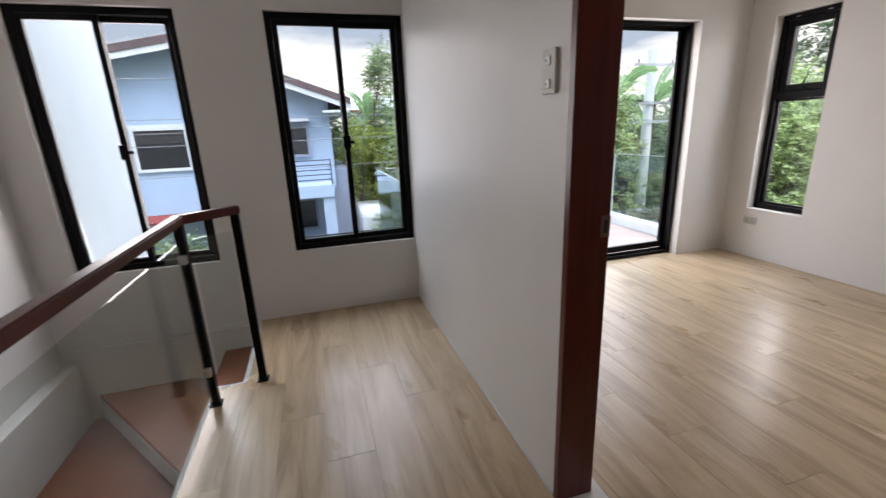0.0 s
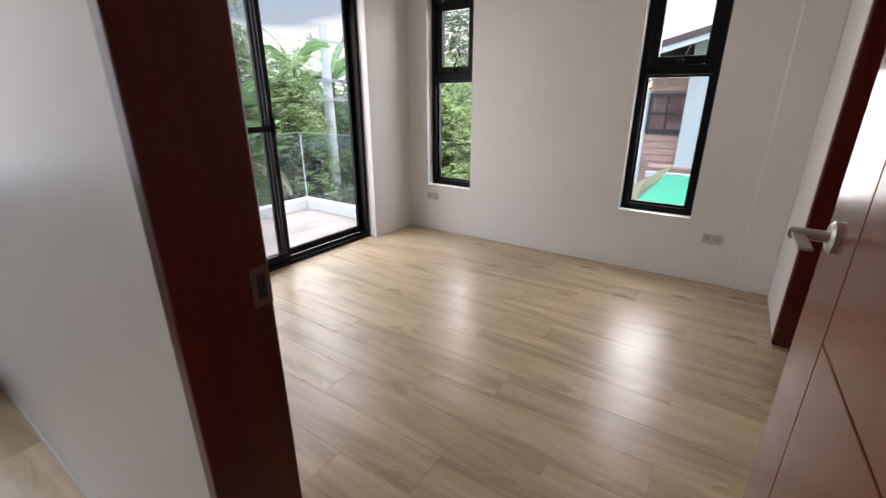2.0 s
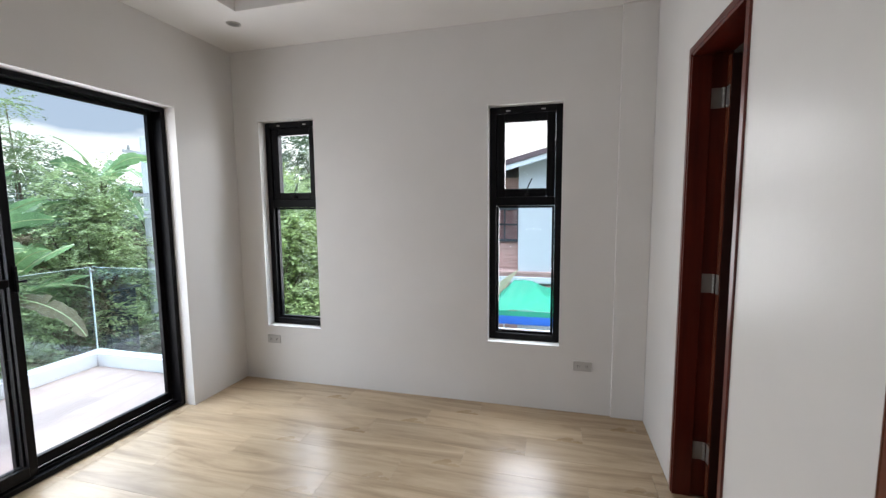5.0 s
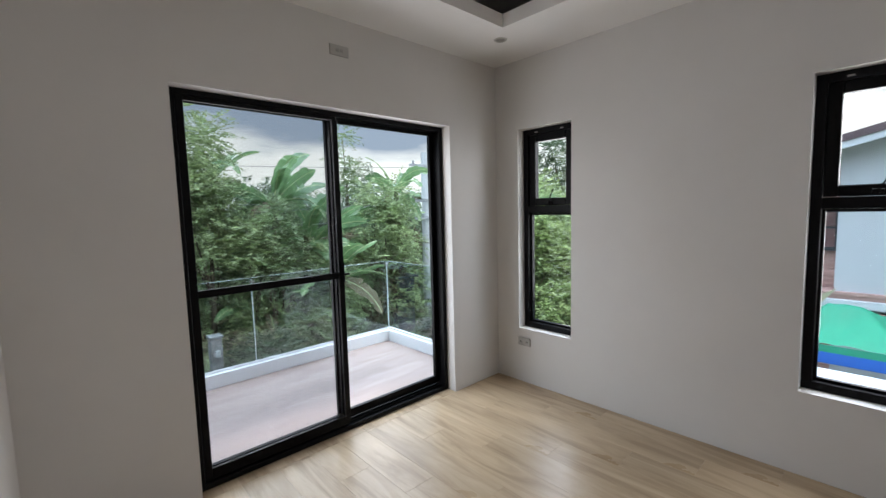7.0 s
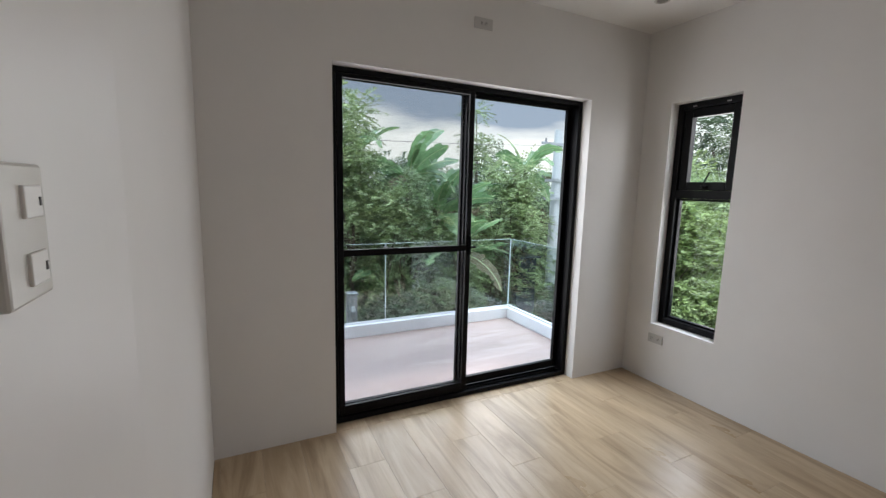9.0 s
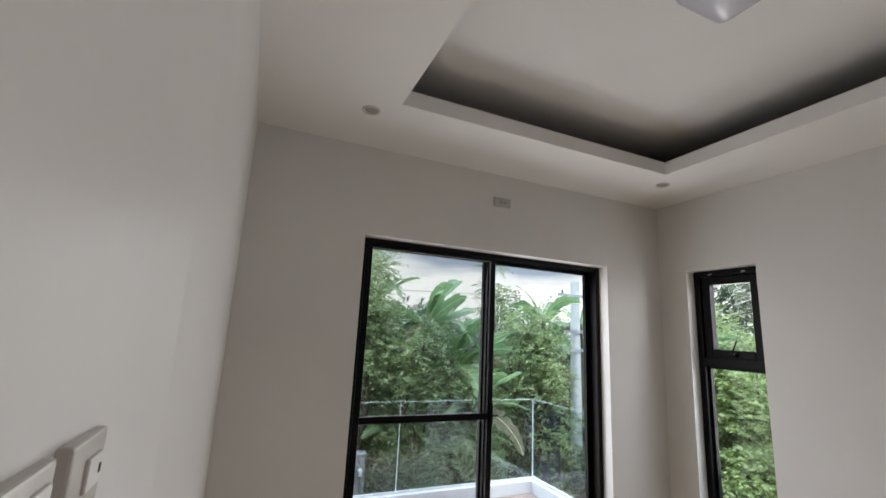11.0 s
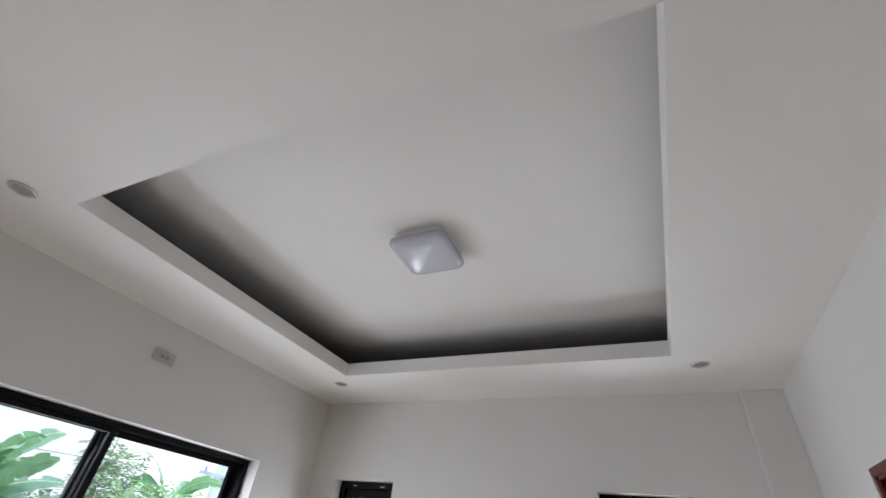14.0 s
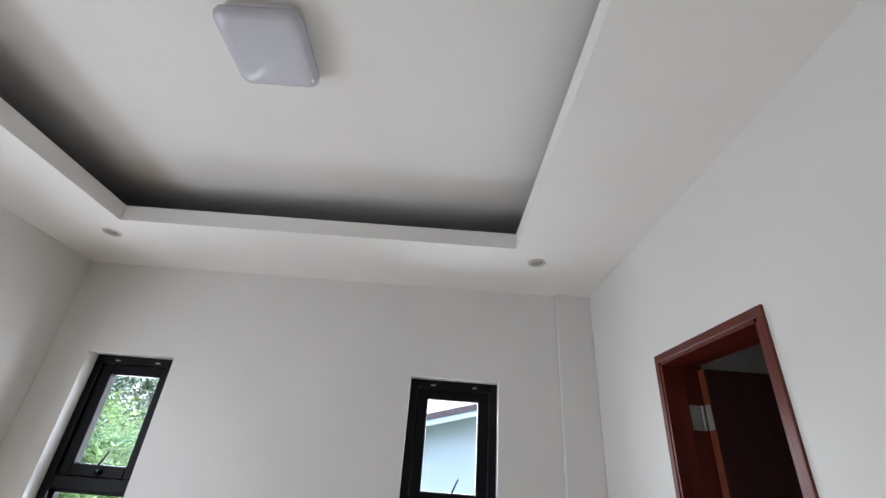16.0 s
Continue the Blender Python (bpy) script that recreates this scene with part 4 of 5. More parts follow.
fence = thing("street_fence", "low concrete street wall topped with dark metal bars", "fence", at=(0, 10.9, GZ))
wpart("base_wall", boxes((-7, 2.2, 10.86, 11.0, GZ, -1.55)), CONCRETE, fence)
wpart("top_bar", boxes((-7, 2.2, 10.91, 10.94, -1.20, -1.16)), DARKMETAL, fence)
for i in range(62):
    wpart("bar", boxes((-6.95 + 0.148 * i, -6.93 + 0.148 * i, 10.915, 10.935, -1.55, -1.20)), DARKMETAL, fence)

van = thing("parked_van", "white parked van standing behind the street wall", "van", at=(1.75, 12.4, GZ))
bm = boxes((1.15, 2.05, 11.5, 13.6, GZ + 0.35, -0.78), bevel=0.16)
wpart("body", bm, WHITETRIM, van)
wpart("rear_window", boxes((1.30, 1.90, 11.488, 11.499, -1.75, -1.35)), DARKMETAL, van)
wpart("badge", boxes((1.42, 1.78, 11.488, 11.499, -1.05, -1.01)), CURTAIN, van)
for x in (1.2, 1.85):
    for y in (11.9, 13.1):
        bm = bmesh.new()
        cyl(bm, (x, y, GZ + 0.32), (x + 0.18, y, GZ + 0.32), 0.31, n=20)
        wpart("wheel", bm, GASKET, van)

far = thing("far_house", "white distant house with a pale sheet roof and red edge", "house", at=(4.5, 27, GZ))
wpart("wall", boxes((2.3, 7.0, 26.3, 32.0, GZ, 2.45)), WHITETRIM, far)
wpart("roof", slab(bmesh.new(), [(1.7, 25.8, 2.46), (7.6, 25.8, 2.46), (7.6, 29.0, 3.35), (2.6, 29.0, 3.35)], (0, 0, 0.08)), WHITETRIM, far)
wpart("fascia", boxes((1.7, 7.6, 25.70, 25.798, 2.36, 2.52)), REDEDGE, far)

EX = 12.0
pink = thing("salmon_house", "neighbour house clad in salmon-brown boards", "house", at=(EX + 2, 1.0, GZ))
wpart("wall", boxes((EX + 0.03, EX + 4, 0.6, 2.44, GZ, 2.14)), SIDING, pink)
z = GZ
while z < 2.0:
    for y0, y1 in ([(1.66, 2.44)] if not 0.38 < z < 1.30 else []):
        wpart("board", boxes((EX, EX + 0.029, y0, y1, z + 0.006, min(2.1, z + 0.150)), bevel=0.004), SIDING, pink)
    z += 0.158
wpart("corner_post", boxes((EX - 0.03, EX + 0.03, 2.441, 2.53, GZ, 1.4)), WHITETRIM, pink)
window_unit(pink, "x", 1.70, 2.36, 0.58, 1.32, EX - 0.001, -1, DARKMETAL, PINKROOM, bars=1, hbars=1, glass=LITEPANE)
wpart("pale_wall", boxes((EX - 0.35, EX + 4, -6, 1.655, GZ, 2.25)), PALEWALL, pink)
wpart("ledge", boxes((EX - 0.47, EX - 0.02, -4, 2.20, -0.245, -0.20)), SIDING, pink)
wpart("ledge", boxes((EX - 0.42, EX - 0.02, -4, 2.18, -0.33, -0.2455)), SIDING, pink)
wpart("ledge", boxes((EX - 0.55, EX - 0.02, -4, 2.20, -0.46, -0.331)), WHITETRIM, pink)
wpart("ledge", boxes((EX - 0.50, EX - 0.02, -4, 2.15, -0.60, -0.53)), SIDING, pink)
r0, r1 = (2.75, 2.16), (-4.5, 4.10)
bm = slab(bmesh.new(), [(EX - 0.75, r0[0], r0[1]), (EX - 0.75, r1[0], r1[1]), (EX - 0.75, r1[0], r1[1] + 0.13), (EX - 0.75, r0[0], r0[1] + 0.13)], (6, 0, 0))
wpart("roof", bm, ROOF, pink)
bm = slab(bmesh.new(), [(EX - 0.73, r0[0], r0[1] - 0.12), (EX - 0.73, r1[0], r1[1] - 0.12), (EX - 0.73, r1[0], r1[1] - 0.002), (EX - 0.73, r0[0], r0[1] - 0.002)], (0.05, 0, 0))
wpart("fascia", bm, WHITETRIM, pink)
bm = slab(bmesh.new(), [(EX - 0.34, 1.655, 2.25), (EX - 0.34, -6, 2.25), (EX - 0.34, -6, 4.2), (EX - 0.34, 1.655, 2.42)], (0.1, 0, 0))
wpart("gable_wall", bm, PALEWALL, pink)

# canopy tent
tent = thing("canopy_tent", "bright emerald green canopy tent with a blue valance", "canopy tent", at=(9.2, 0.95, GZ))
tx0, tx1, ty0, ty1, tze, tzr = 9.0, 11.0, 0.15, 1.95, -0.56, -0.14
bm = bmesh.new()
N_ = 16
grid = []
for i in range(2 * N_ + 1):
    row = []
    for j in range(2 * N_ + 1):
        u, v = i / N_ - 1, j / N_ - 1
        x = 10.0 + (u * (tx1 - 10.0) if u > 0 else u * (10.0 - tx0))
        cy = 1.34
        y = cy + (v * (ty1 - cy) if v > 0 else v * (cy - ty0))
        dy = max(0.0, abs(y - cy) - 0.25) / ((ty1 - cy if v > 0 else cy - ty0) - 0.25)
        if v < 0:  # the cloth drops into a sagging valley on this side, then runs out level
            f = min(1.0, max(0.0, (cy - 0.10 - y) / 0.38))
            dy = 0.62 * f * f * (3 - 2 * f) + 0.38 * max(0.0, -v - 0.75) / 0.25
        k = max(abs(u) ** 0.85, dy)
        zz = tzr + (tze - tzr) * k + 0.022 * math.sin(5 * u + 3 * v) * k + 0.008 * math.sin(17 * v + 4 * u)
        row.append(bm.verts.new((x, y, zz)))
    grid.append(row)
for i in range(2 * N_):
    for j in range(2 * N_):
        bm.faces.new((grid[i][j], grid[i + 1][j], grid[i + 1][j + 1], grid[i][j + 1]))
wpart("canopy", bm, TENT, tent, smooth=True)
wpart("green_valance", boxes((tx0 - 0.005, tx0, ty0, ty1, tze - 0.10, tze), (tx0, tx1, ty1, ty1 + 0.005, tze - 0.10, tze)), TENT, tent)
wpart("blue_valance", boxes((tx0 - 0.004, tx0 + 0.002, ty0, ty1, tze - 0.26, tze - 0.101), (tx0, tx1, ty1 - 0.002, ty1 + 0.004, tze - 0.26, tze - 0.101)), TENTBLUE, tent)
for x in (tx0 + 0.03, tx1 - 0.03):
    for y in (ty0 + 0.03, ty1 - 0.03):
        wpart("leg", boxes((x - 0.02, x + 0.02, y - 0.02, y + 0.02, GZ, tze)), WHITETRIM, tent)
tagged(part("white_table", boxes((7.6, 8.8, 0.0, 2.1, -0.90, -0.84), (7.7, 7.78, 0.1, 0.18, GZ, -0.90), (8.6, 8.68, 0.1, 0.18, GZ, -0.90), (7.7, 7.78, 1.9, 1.98, GZ, -0.90), (8.6, 8.68, 1.9, 1.98, GZ, -0.90)), WHITETRIM),
       "white flat shelter roof below the green tent", "shelter")
bm = slab(bmesh.new(), [(10.6, 2.75, -0.9), (10.6, 2.05, -0.35), (10.9, 1.55, -0.02), (10.6, 2.2, -0.95)], (0.02, 0.0, 0.0))
tagged(part("shade_sail", bm, SAIL), "beige shade cloth stretched beside the tent", "shade cloth")

# utility pole and cables
pole = thing("utility_pole", "pale concrete utility pole with steel crossarms", "utility pole", at=(9.35, 10.45, GZ))
bm = bmesh.new()
cyl(bm, (9.35, 10.45, GZ), (9.35, 10.45, 3.15), 0.17, 0.12, n=16)
wpart("shaft", bm, POLECON, pole)
for z, w in ((2.75, 0.7), (1.75, 0.75), (1.25, 0.55)):
    a = wpart("crossarm", boxes((9.35 - w, 9.35 + w, 10.29, 10.325, z - 0.035, z + 0.035)), CONCRETE, pole)
    for k in (-0.8, 0.8):
        bm = bmesh.new()
        cyl(bm, (9.35 + k * w, 10.31, z + 0.035), (9.35 + k * w, 10.31, z + 0.14), 0.035, 0.02, n=10)
        wpart("insulator", bm, CABLE, a)


def wire(a, b, sag, r=0.0065):
    cu = bpy.data.curves.new("cable", "CURVE")
    cu.dimensions, cu.bevel_depth, cu.bevel_resolution = "3D", r, 1
    sp = cu.splines.new("POLY")
    sp.points.add(20)
    for i in range(21):
        t = i / 20
        p = Vector(a).lerp(Vector(b), t)
        sp.points[i].co = (p.x, p.y, p.z - sag * 4 * t * (1 - t), 1)
    ob = new("overhead_cable", cu)
    cu.materials.append(CABLE)
    return tagged(ob, "thin grey overhead cable strung along the street", "cable", "cables along the street")


for z, dz, sag in ((2.72, 0.1, 0.45), (1.80, 0.2, 0.25), (1.74, -0.05, 0.30), (1.30, 0.15, 0.18), (0.75, 0.1, 0.15)):
    wire((9.3, 10.3, z), (-14.0, 7.6, z + dz), sag)
    wire((9.4, 10.3, z), (24.0, 12.5, z + dz), sag)
gp = thing("gate_post", "weathered concrete gate post with a small box lamp", "gate post", at=(2.9, 8.1, GZ))
wpart("shaft", boxes((2.80, 2.97, 8.0, 8.17, GZ, -0.42), bevel=0.015), POSTCON, gp)
wpart("cap", boxes((2.785, 2.985, 7.985, 8.185, -0.419, -0.38), bevel=0.01), POSTCON, gp)
wpart("box_lamp", boxes((2.85, 2.92, 7.93, 7.999, -0.70, -0.60), bevel=0.01), CONCRETE, gp)
kiosk = thing("metal_cabinet", "dark grey metal cabinet with a flat top by the road", "cabinet", at=(7.3, 9.2, GZ))
wpart("body", boxes((7.05, 7.6, 8.95, 9.45, GZ, -0.14), bevel=0.01), DARKMETAL, kiosk)
wpart("roof", boxes((6.97, 7.68, 8.87, 9.53, -0.139, -0.10), bevel=0.01), DARKMETAL, kiosk)
for i in range(6):
    wpart("louvre", boxes((7.10, 7.55, 8.925, 8.949, -0.75 + 0.09 * i, -0.70 + 0.09 * i)), DARKMETAL, kiosk)


# ---- outside: plants ----
def unit(v):
    return v / (np.linalg.norm(v, axis=-1, keepdims=True) + 1e-9)


def leaf_quads(rng, spots, leaf, spread, droop, fronds, per=6):
    """Small leaves in pairs on short drooping fronds round given spots: vertices and faces."""
    spots = np.array(spots)
    n = len(spots) * fronds
    c = np.repeat(spots, fronds, axis=0)
    a, e = rng.uniform(0, 2 * math.pi, n), np.arcsin(rng.uniform(-0.5, 1.0, n))
    d = np.stack([np.cos(a) * np.cos(e), np.sin(a) * np.cos(e), np.sin(e)], 1)
    base = c[:, :3] + d * (c[:, 3] * rng.uniform(0.35, 1.0, n) ** 0.6)[:, None]
    ln = spread * rng.uniform(0.6, 1.3, n)
    side = unit(np.cross(d, (0, 0, 1.0)))
    d2 = unit(d * 0.75 + np.array((0, 0, -droop)) + side * rng.uniform(-0.5, 0.5, n)[:, None])
    out = []
    for k in range(per):
        f = k / per
        p = base + d2 * (ln * f)[:, None] - np.array((0, 0, 1.0)) * (0.12 * ln * f * f)[:, None]
        for s in (-1, 1):
            dirn = unit(side * s * 0.9 + d2 * 0.5 + rng.normal(0, 0.18, (n, 3)))
            l = (leaf * rng.uniform(0.7, 1.25, n))[:, None]
            nor = np.stack([rng.normal(0, 0.8, n), rng.normal(0, 0.8, n), np.full(n, 0.8)], 1)
            w = unit(np.cross(dirn, nor)) * l * 0.19
            out.append(np.stack([p, p + dirn * l * 0.5 + w, p + dirn * l, p + dirn * l * 0.5 - w], 1))
    vs = np.concatenate(out).reshape(-1, 3)
    return vs, np.arange(len(vs)).reshape(-1, 4)


def leaf_mesh(name, vs, fs, mat):
    me = bpy.data.meshes.new(name)
    me.from_pydata(vs.tolist(), [], fs.tolist())
    me.materials.append(mat)
    return me


def leafy_tree(name, x, y, h, spread, seed, mat, label, leaf=0.13, clumps=26, fronds=22, low=0.15, category="tree", long=3.2, per=6):
    rng = np.random.default_rng(seed)
    t = thing(name, label, category, at=(x, y, GZ))
    bm = bmesh.new()
    pts = [Vector((0, 0, -0.05))]
    for i in range(1, 6):
        pts.append(Vector((rng.normal(0, 0.06 * i), rng.normal(0, 0.06 * i), h * 0.82 * i / 5)))
    for i in range(5):
        cyl(bm, pts[i], pts[i + 1], 0.085 * (1 - i / 6), 0.085 * (1 - (i + 1) / 6), n=8)
    part("trunk", bm, BARK, t)
    spots = []
    lb = bmesh.new()
    for i in range(clumps):
        f = rng.uniform(low, 1.0)
        a = rng.uniform(0, 2 * math.pi)
        rr = spread * (0.35 + 0.65 * math.sin(math.pi * min(1, 0.15 + f * 0.85))) * rng.uniform(0.25, 1.0)
        s = Vector((math.cos(a) * rr, math.sin(a) * rr, h * f * rng.uniform(0.9, 1.03)))
        spots.append((s.x, s.y, s.z, spread * rng.uniform(0.22, 0.40)))
        if i % 2 == 0:
            r = pts[min(4, int(f * 4.5))]
            cyl(lb, r, s, 0.025, 0.008, n=5)
    part("limbs", lb, BARK, t)
    vs, fs = leaf_quads(rng, spots, leaf, leaf * long, 0.25, fronds, per)
    c = new("crown", leaf_mesh("crown", vs, fs, mat))
    c.parent = t
    return t


def banana_leaf(bm, base, az, lift, drop, length, width, rng):
    """Arching leaf of torn strips on both sides of a midrib."""
    n = 22
    d = Vector((math.cos(az), math.sin(az), 0))
    turn = rng.uniform(-1.0, 1.0)
    side = Vector((-d.y, d.x, 0)) * math.cos(turn) + Vector((0, 0, math.sin(turn)))
    mids, p, e = [], Vector(base), lift
    for i in range(n + 1):
        mids.append(p.copy())
        p = p + (d * math.cos(e) + Vector((0, 0, math.sin(e)))) * length / n
        e -= drop / n * (0.4 + 1.2 * i / n)
    for s in (-1, 1):
        i = 3
        while i < n:
            k = min(n, i + int(rng.integers(2, 5)))
            sag = rng.uniform(-0.15, 0.35)
            for j in range(i, k):
                out = []
                for q in (j, j + 1):
                    f = (q - 2.5) / (n - 2.5)
                    w = width * (math.sin(math.pi * min(1, 0.08 + f * 0.9)) ** 0.6)
                    shrink = 0.92 if q in (i, k) and k < n else 1.0
                    out.append(mids[q] + side * s * w * shrink + Vector((0, 0, -sag * w + 0.10 * w)) + d * 0.12 * w)
                va = [bm.verts.new(v) for v in (mids[j], mids[j + 1], out[1], out[0])]
                bm.faces.new(va)
            i = k
    return mids


def banana_plant(x, y, stem, seed, leaves=9, length=1.4, width=0.2, reach=None, label="tall banana plant with large torn green leaves"):
    """reach: the way, in radians, to which the upper leaves lean and arch."""
    rng = np.random.default_rng(seed)
    t = thing("banana_plant", label, "banana plant", "banana plants by the road", at=(x, y, GZ))
    bm = bmesh.new()
    cyl(bm, (0, 0, -0.05), (0, 0, stem * 0.6), 0.13, 0.10, n=12)
    cyl(bm, (0, 0, stem * 0.6), (0.04, 0, stem), 0.10, 0.06, n=12)
    part("trunk", bm, STEM, t)
    for i in range(leaves):
        az = i * 2.4 + rng.uniform(-0.4, 0.4)
        kind = i / leaves
        if kind < 0.2:
            lift, drop = rng.uniform(0.95, 1.35), rng.uniform(0.9, 1.7)
        elif kind < 0.6:
            lift, drop = rng.uniform(0.65, 1.1), rng.uniform(0.9, 2.0)
        else:
            lift, drop = rng.uniform(-0.3, 0.55), rng.uniform(1.0, 1.8)
        if reach is not None and i in (1, 3, 5):
            az, lift, drop = reach + (i - 3) * 0.18, (0.85, 0.62, 0.25)[i // 2], (0.6, 0.8, 1.0)[i // 2]
        lb = bmesh.new()
        mids = banana_leaf(lb, (0.03, 0, stem - rng.uniform(0, 0.35)), az, lift, drop, length * rng.uniform(0.72, 1.0), width * rng.uniform(0.75, 1.05), rng)
        me = bpy.data.meshes.new("leaf")
        lb.to_mesh(me)
        lb.free()
        me.materials.append(DRYLEAF if i >= leaves - 1 else BANANA)
        leaf = new("leaf", me)
        leaf.parent = t
        rb = bmesh.new()
        for a, b in zip(mids[::2], mids[2::2]):
            cyl(rb, a, b, 0.011, 0.008, n=5)
        part("midrib", rb, MIDRIB, leaf)
    return t


# x, y, stem height, leaves, leaf length, half width, lean of the upper leaves
bananas = [(4.57, 9.75, 4.85, 13, 1.45, 0.21, -0.37), (7.86, 9.96, 5.1, 12, 1.3, 0.18, None), (6.2, 10.6, 3.9, 11, 1.5, 0.20, -0.4), (3.5, 10.4, 5.3, 9, 1.4, 0.15, 0.9), (5.1, 9.5, 4.0, 12, 1.7, 0.20, -0.5),
           (9.9, 10.9, 5.0, 10, 1.5, 0.19, None), (1.9, 14.2, 4.6, 11, 1.5, 0.19, None), (2.9, 16.5, 4.4, 9, 1.6, 0.2, None), (8.3, 10.6, 3.9, 10, 1.4, 0.17, None), (4.1, 9.2, 2.6, 8, 1.3, 0.16, None), (5.5, 9.2, 3.2, 11, 1.7, 0.18, -0.6),
           (10.9, 7.9, 4.4, 9, 1.3, 0.17, None)]
for i, (x, y, stem, n, ln, wd, lean) in enumerate(bananas):
    banana_plant(x, y, stem, 100 + i, n, ln, wd, lean)
FEATHER = "feathery bright green tree at the road edge"
DARK = "dense dark green leafy tree behind the road"
TANGLE = "dry brown tangle of vines and twigs"
YELLOW = "yellow-green bushy tree beside the blue house"
# x, y, height, crown radius, leaf, label, clumps
trees = [(4.25, 8.95, 4.5, 0.7, LEAF_A, FEATHER, 24), (5.25, 8.95, 3.7, 0.7, LEAF_C, FEATHER, 20), (7.3, 9.2, 4.9, 0.6, LEAF_C, FEATHER, 20), (6.0, 12.0, 5.3, 1.2, LEAF_A, FEATHER, 26), (3.75, 8.9, 4.2, 0.75, LEAF_C, FEATHER, 20), (3.05, 9.3, 6.3, 0.7, LEAF_C, FEATHER, 40), (6.7, 9.75, 5.0, 0.85, LEAF_C, FEATHER, 30), (7.6, 9.7, 4.6, 0.7, LEAF_C, FEATHER, 22),
         (10.6, 7.4, 4.3, 1.1, LEAF_G, FEATHER, 22), (11.4, 8.0, 5.2, 1.2, LEAF_C, FEATHER, 24), (2.5, 10.2, 5.4, 1.1, LEAF_A, FEATHER, 26), (3.6, 9.9, 5.0, 0.9, LEAF_A, FEATHER, 22), (4.3, 11.8, 4.4, 1.5, LEAF_B, DARK, 30),
         (5.6, 12.6, 4.2, 1.7, LEAF_B, DARK, 30), (7.2, 11.2, 6.4, 0.8, LEAF_A, FEATHER, 16), (2.4, 14.7, 7.0, 0.8, LEAF_A, FEATHER, 34), (6.0, 10.1, 4.0, 0.8, DRYLEAF, TANGLE, 18), (7.2, 9.3, 3.4, 0.7, DRYLEAF, TANGLE, 16), (8.7, 10.9, 3.9, 0.8, DRYLEAF, TANGLE, 16), (7.5, 11.2, 4.8, 1.2, LEAF_A, FEATHER, 24), (8.4, 12.8, 4.6, 1.6, LEAF_B, DARK, 30), (10.8, 12.4, 4.8, 1.7, LEAF_A, FEATHER, 28)]
back_trees = [(11.8, 10.6, 5.2, 1.5, LEAF_A, FEATHER, 26), (12.2, 8.4, 5.0, 1.5, LEAF_G, FEATHER, 26), (11.4, 7.0, 4.4, 1.2, LEAF_G, FEATHER, 22), (13.4, 11.0, 6.8, 2.2, LEAF_B, DARK, 36), (14.4, 8.6, 6.4, 1.8, LEAF_A, FEATHER, 28),
         (15.4, 9.6, 7.2, 2.4, LEAF_B, DARK, 36), (4.2, 14.5, 4.6, 2.4, LEAF_B, DARK, 36), (7.2, 15.0, 4.8, 2.6, LEAF_B, DARK, 36), (10.4, 15.2, 5.2, 2.6, LEAF_B, DARK, 36), (1.6, 13.6, 4.5, 1.3, LEAF_Y, YELLOW, 34),
         (3.0, 14.0, 4.6, 1.6, LEAF_Y, YELLOW, 34), (15.5, 5.0, 5.0, 1.4, LEAF_Y, "yellow-green tree behind the salmon house", 30), (1.2, 18.5, 5.0, 2.0, LEAF_B, DARK, 34)]
for i, (x, y, h, sp, mat, lab, n) in enumerate(trees + back_trees):
    big, airy = sp > 2, mat in (LEAF_C, LEAF_G)
    leafy_tree("leafy_tree", x, y, h, sp, 300 + i, mat, lab, leaf=0.14 if big else 0.115 if mat is LEAF_G else 0.078, clumps=n, fronds=34 if big else 26 if mat is LEAF_G else 40, long=3.6 if big else 5.5 if airy else 4.6, per=6 if big else 10 if airy else 8)
bushes = [(3.5, 7.9, 2.35), (4.3, 8.5, 2.3), (5.6, 8.8, 1.7), (8.4, 9.3, 1.8), (3.3, 8.3, 1.7), (3.9, 8.4, 1.9), (6.0, 9.4, 1.7), (7.0, 9.6, 2.2), (9.9, 10.3, 2.6), (10.8, 8.4, 2.8), (10.6, 6.4, 2.6), (4.9, 8.2, 1.6),
          (-1.1, 11.6, 1.9), (-3.4, 10.2, 2.0), (-2.8, 10.3, 1.9), (11.6, 5.4, 2.4)]
for i, (x, y, h) in enumerate(bushes):
    leafy_tree("bush", x, y, h, 0.85, 500 + i, LEAF_G if x > 10.5 else LEAF_A if i % 3 else LEAF_B, "leafy green roadside bush", leaf=0.085, clumps=26, fronds=34, low=0.05, category="bush", long=3.6, per=7)


def tree_line(name, pts, h, seed, mat, label):
    """Distant woods as one mass of leaf clumps."""
    rng = np.random.default_rng(seed)
    spots = []
    for (x, y) in pts:
        hh = h * rng.uniform(0.75, 1.2)
        for _ in range(26):
            f = rng.uniform(0.0, 1.0)
            spots.append((x + rng.normal(0, 1.6), y + rng.normal(0, 1.6), GZ + hh * f, 1.0))
    vs, fs = leaf_quads(rng, spots, 0.22, 0.7, 0.2, 24)
    return tagged(new(name, leaf_mesh(name, vs, fs, mat)), label, "trees", kind="stuff")


tree_line("far_woods", [(-6 + 2.6 * i, 21 + 1.5 * math.sin(i)) for i in range(13)], 4.6, 71, LEAF_B, "dark green woods beyond the road")
tree_line("far_woods", [(18 + 1.2 * math.sin(i), -4 + 2.6 * i) for i in range(10)], 4.6, 72, LEAF_B, "dark green woods behind the neighbour houses")

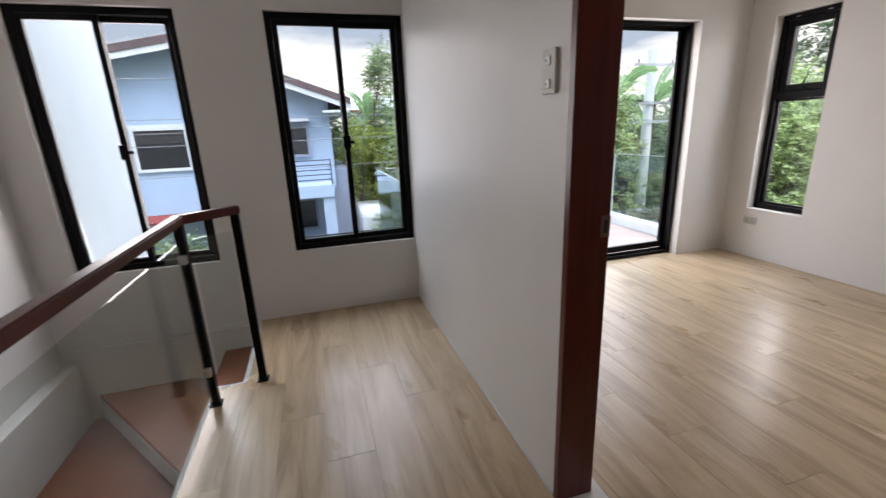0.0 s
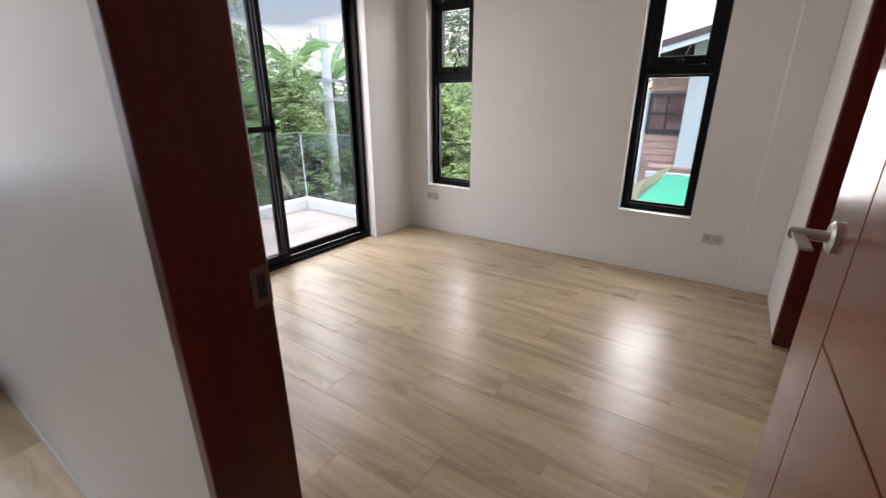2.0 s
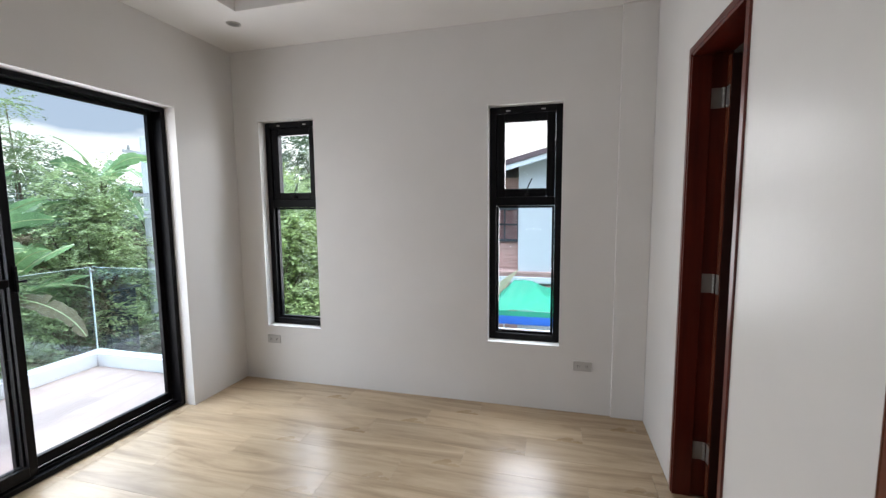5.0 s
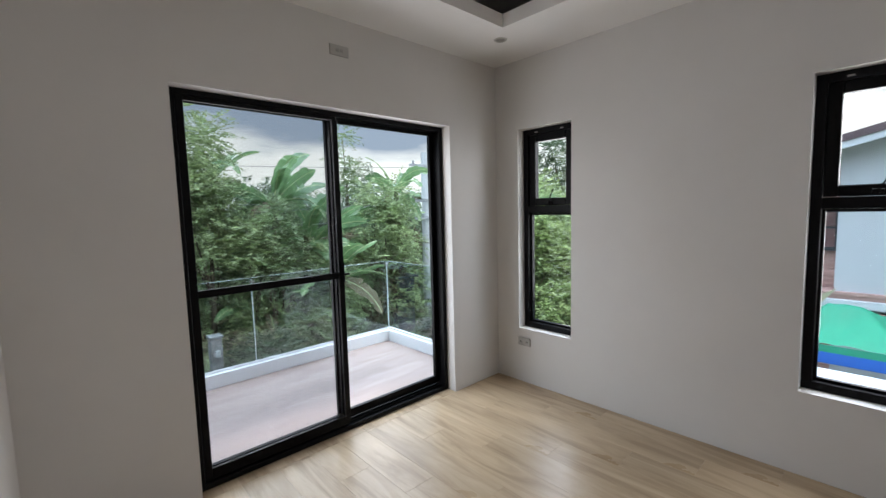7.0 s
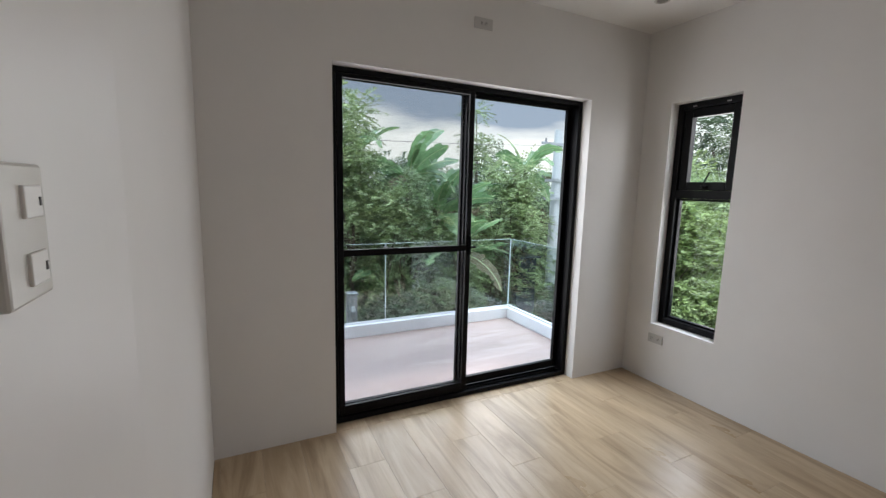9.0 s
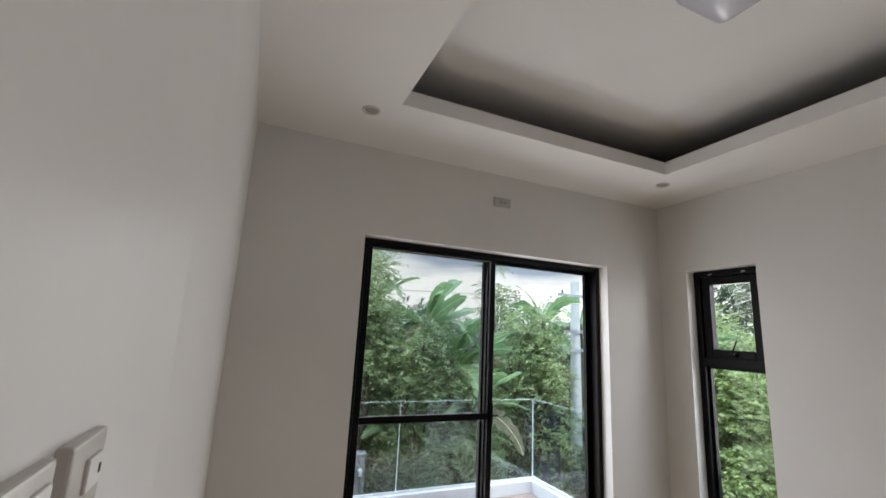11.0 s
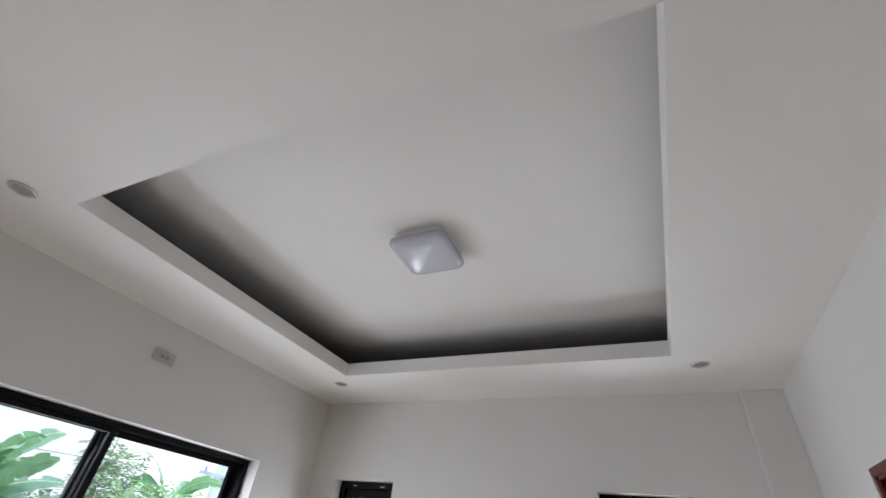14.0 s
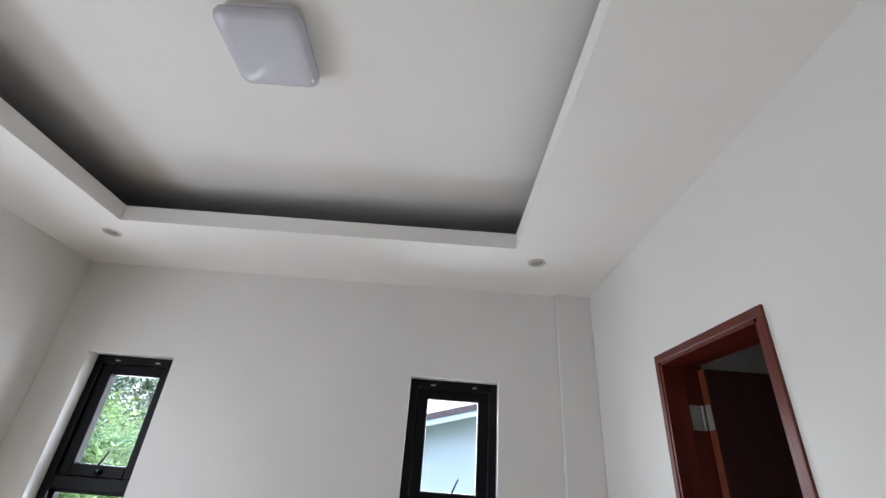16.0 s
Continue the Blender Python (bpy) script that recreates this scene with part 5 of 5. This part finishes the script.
# ---- floor planks and balcony tiles ----
def planks(parent, x0, x1, y0, y1, holes=()):
    """Rows of 0.2 by 1.0 m planks along y, shifted by thirds, cut at the borders."""
    shared = {}
    g = 0.0003
    k = math.floor(x0 / 0.2)
    while 0.2 * k < x1 - 1e-6:
        a, b = max(x0, 0.2 * k), min(x1, 0.2 * k + 0.2)
        j = {0: 0.595, 1: 0.262, 2: 0.925}[k % 3] + math.floor(y0) - 1
        while j < y1:
            c, d = max(y0, j), min(y1, j + 1.005)
            if b - a > 0.01 and d - c > 0.01:
                key = (round(b - a, 4), round(d - c, 4))
                if key not in shared:
                    w, l = (b - a) / 2 - g, (d - c) / 2 - g
                    bm = bmesh.new()
                    e = 0.0006
                    rows = [[bm.verts.new((sx * (w - i), sy * (l - i), z)) for sx, sy in ((-1, -1), (1, -1), (1, 1), (-1, 1))] for i, z in ((0, -0.008), (0, -e), (e, 0.0))]
                    for p, q in zip(rows, rows[1:]):
                        for i in range(4):
                            bm.faces.new((p[i], p[(i + 1) % 4], q[(i + 1) % 4], q[i]))
                    bm.faces.new(rows[-1])
                    shared[key] = mesh_of(bm, "plank", PLANK)
                ob = new("plank", shared[key])
                ob.location = ((a + b) / 2, (c + d) / 2, random.uniform(-0.0004, 0.0))
                ob.parent = parent
            j += 1.005
        k += 1


planks(room_floor, XW + 0.001, XE - 0.001, YS + 0.001, YN - 0.001)
planks(room_floor, HX, XW + 0.0005, 0.401, 1.134)
planks(room_floor, XD - 0.004, XW + 0.0005, 1.1655, 1.75)
planks(room_floor, SL[0] + 0.002, SL[1] - 0.002, YN - 0.0005, YN + 0.084)
planks(room_floor, BATH[0] + 0.043, BATH[1] - 0.043, YS - 0.155, YS + 0.0005)
planks(hall_floor, -0.4, HX - 0.001, -1.2, HN - 0.001)
planks(hall_floor, -0.559, -0.4, -1.2, 2.3705)

tile_meshes = {}
for r in range(8):
    y0 = YN + 0.153 + 0.2 * r
    y1 = min(BY1 - 0.001, y0 + 0.2)
    x = BX0 - (0.34 * (r % 3))
    while x < BX1:
        a, b = max(BX0 + 0.001, x), min(BX1 - 0.001, x + 1.0)
        if b - a > 0.02 and y1 - y0 > 0.02:
            key = (round(b - a, 3), round(y1 - y0, 3))
            if key not in tile_meshes:
                tile_meshes[key] = mesh_of(boxes((-(b - a) / 2 + 0.0005, (b - a) / 2 - 0.0005, -(y1 - y0) / 2 + 0.0005, (y1 - y0) / 2 - 0.0005, -0.003, 0.0)), "tile", DECK)
            ob = new("tile", tile_meshes[key])
            ob.location, ob.parent = ((a + b) / 2, (y0 + y1) / 2, BZ), balcony
        x += 1.0
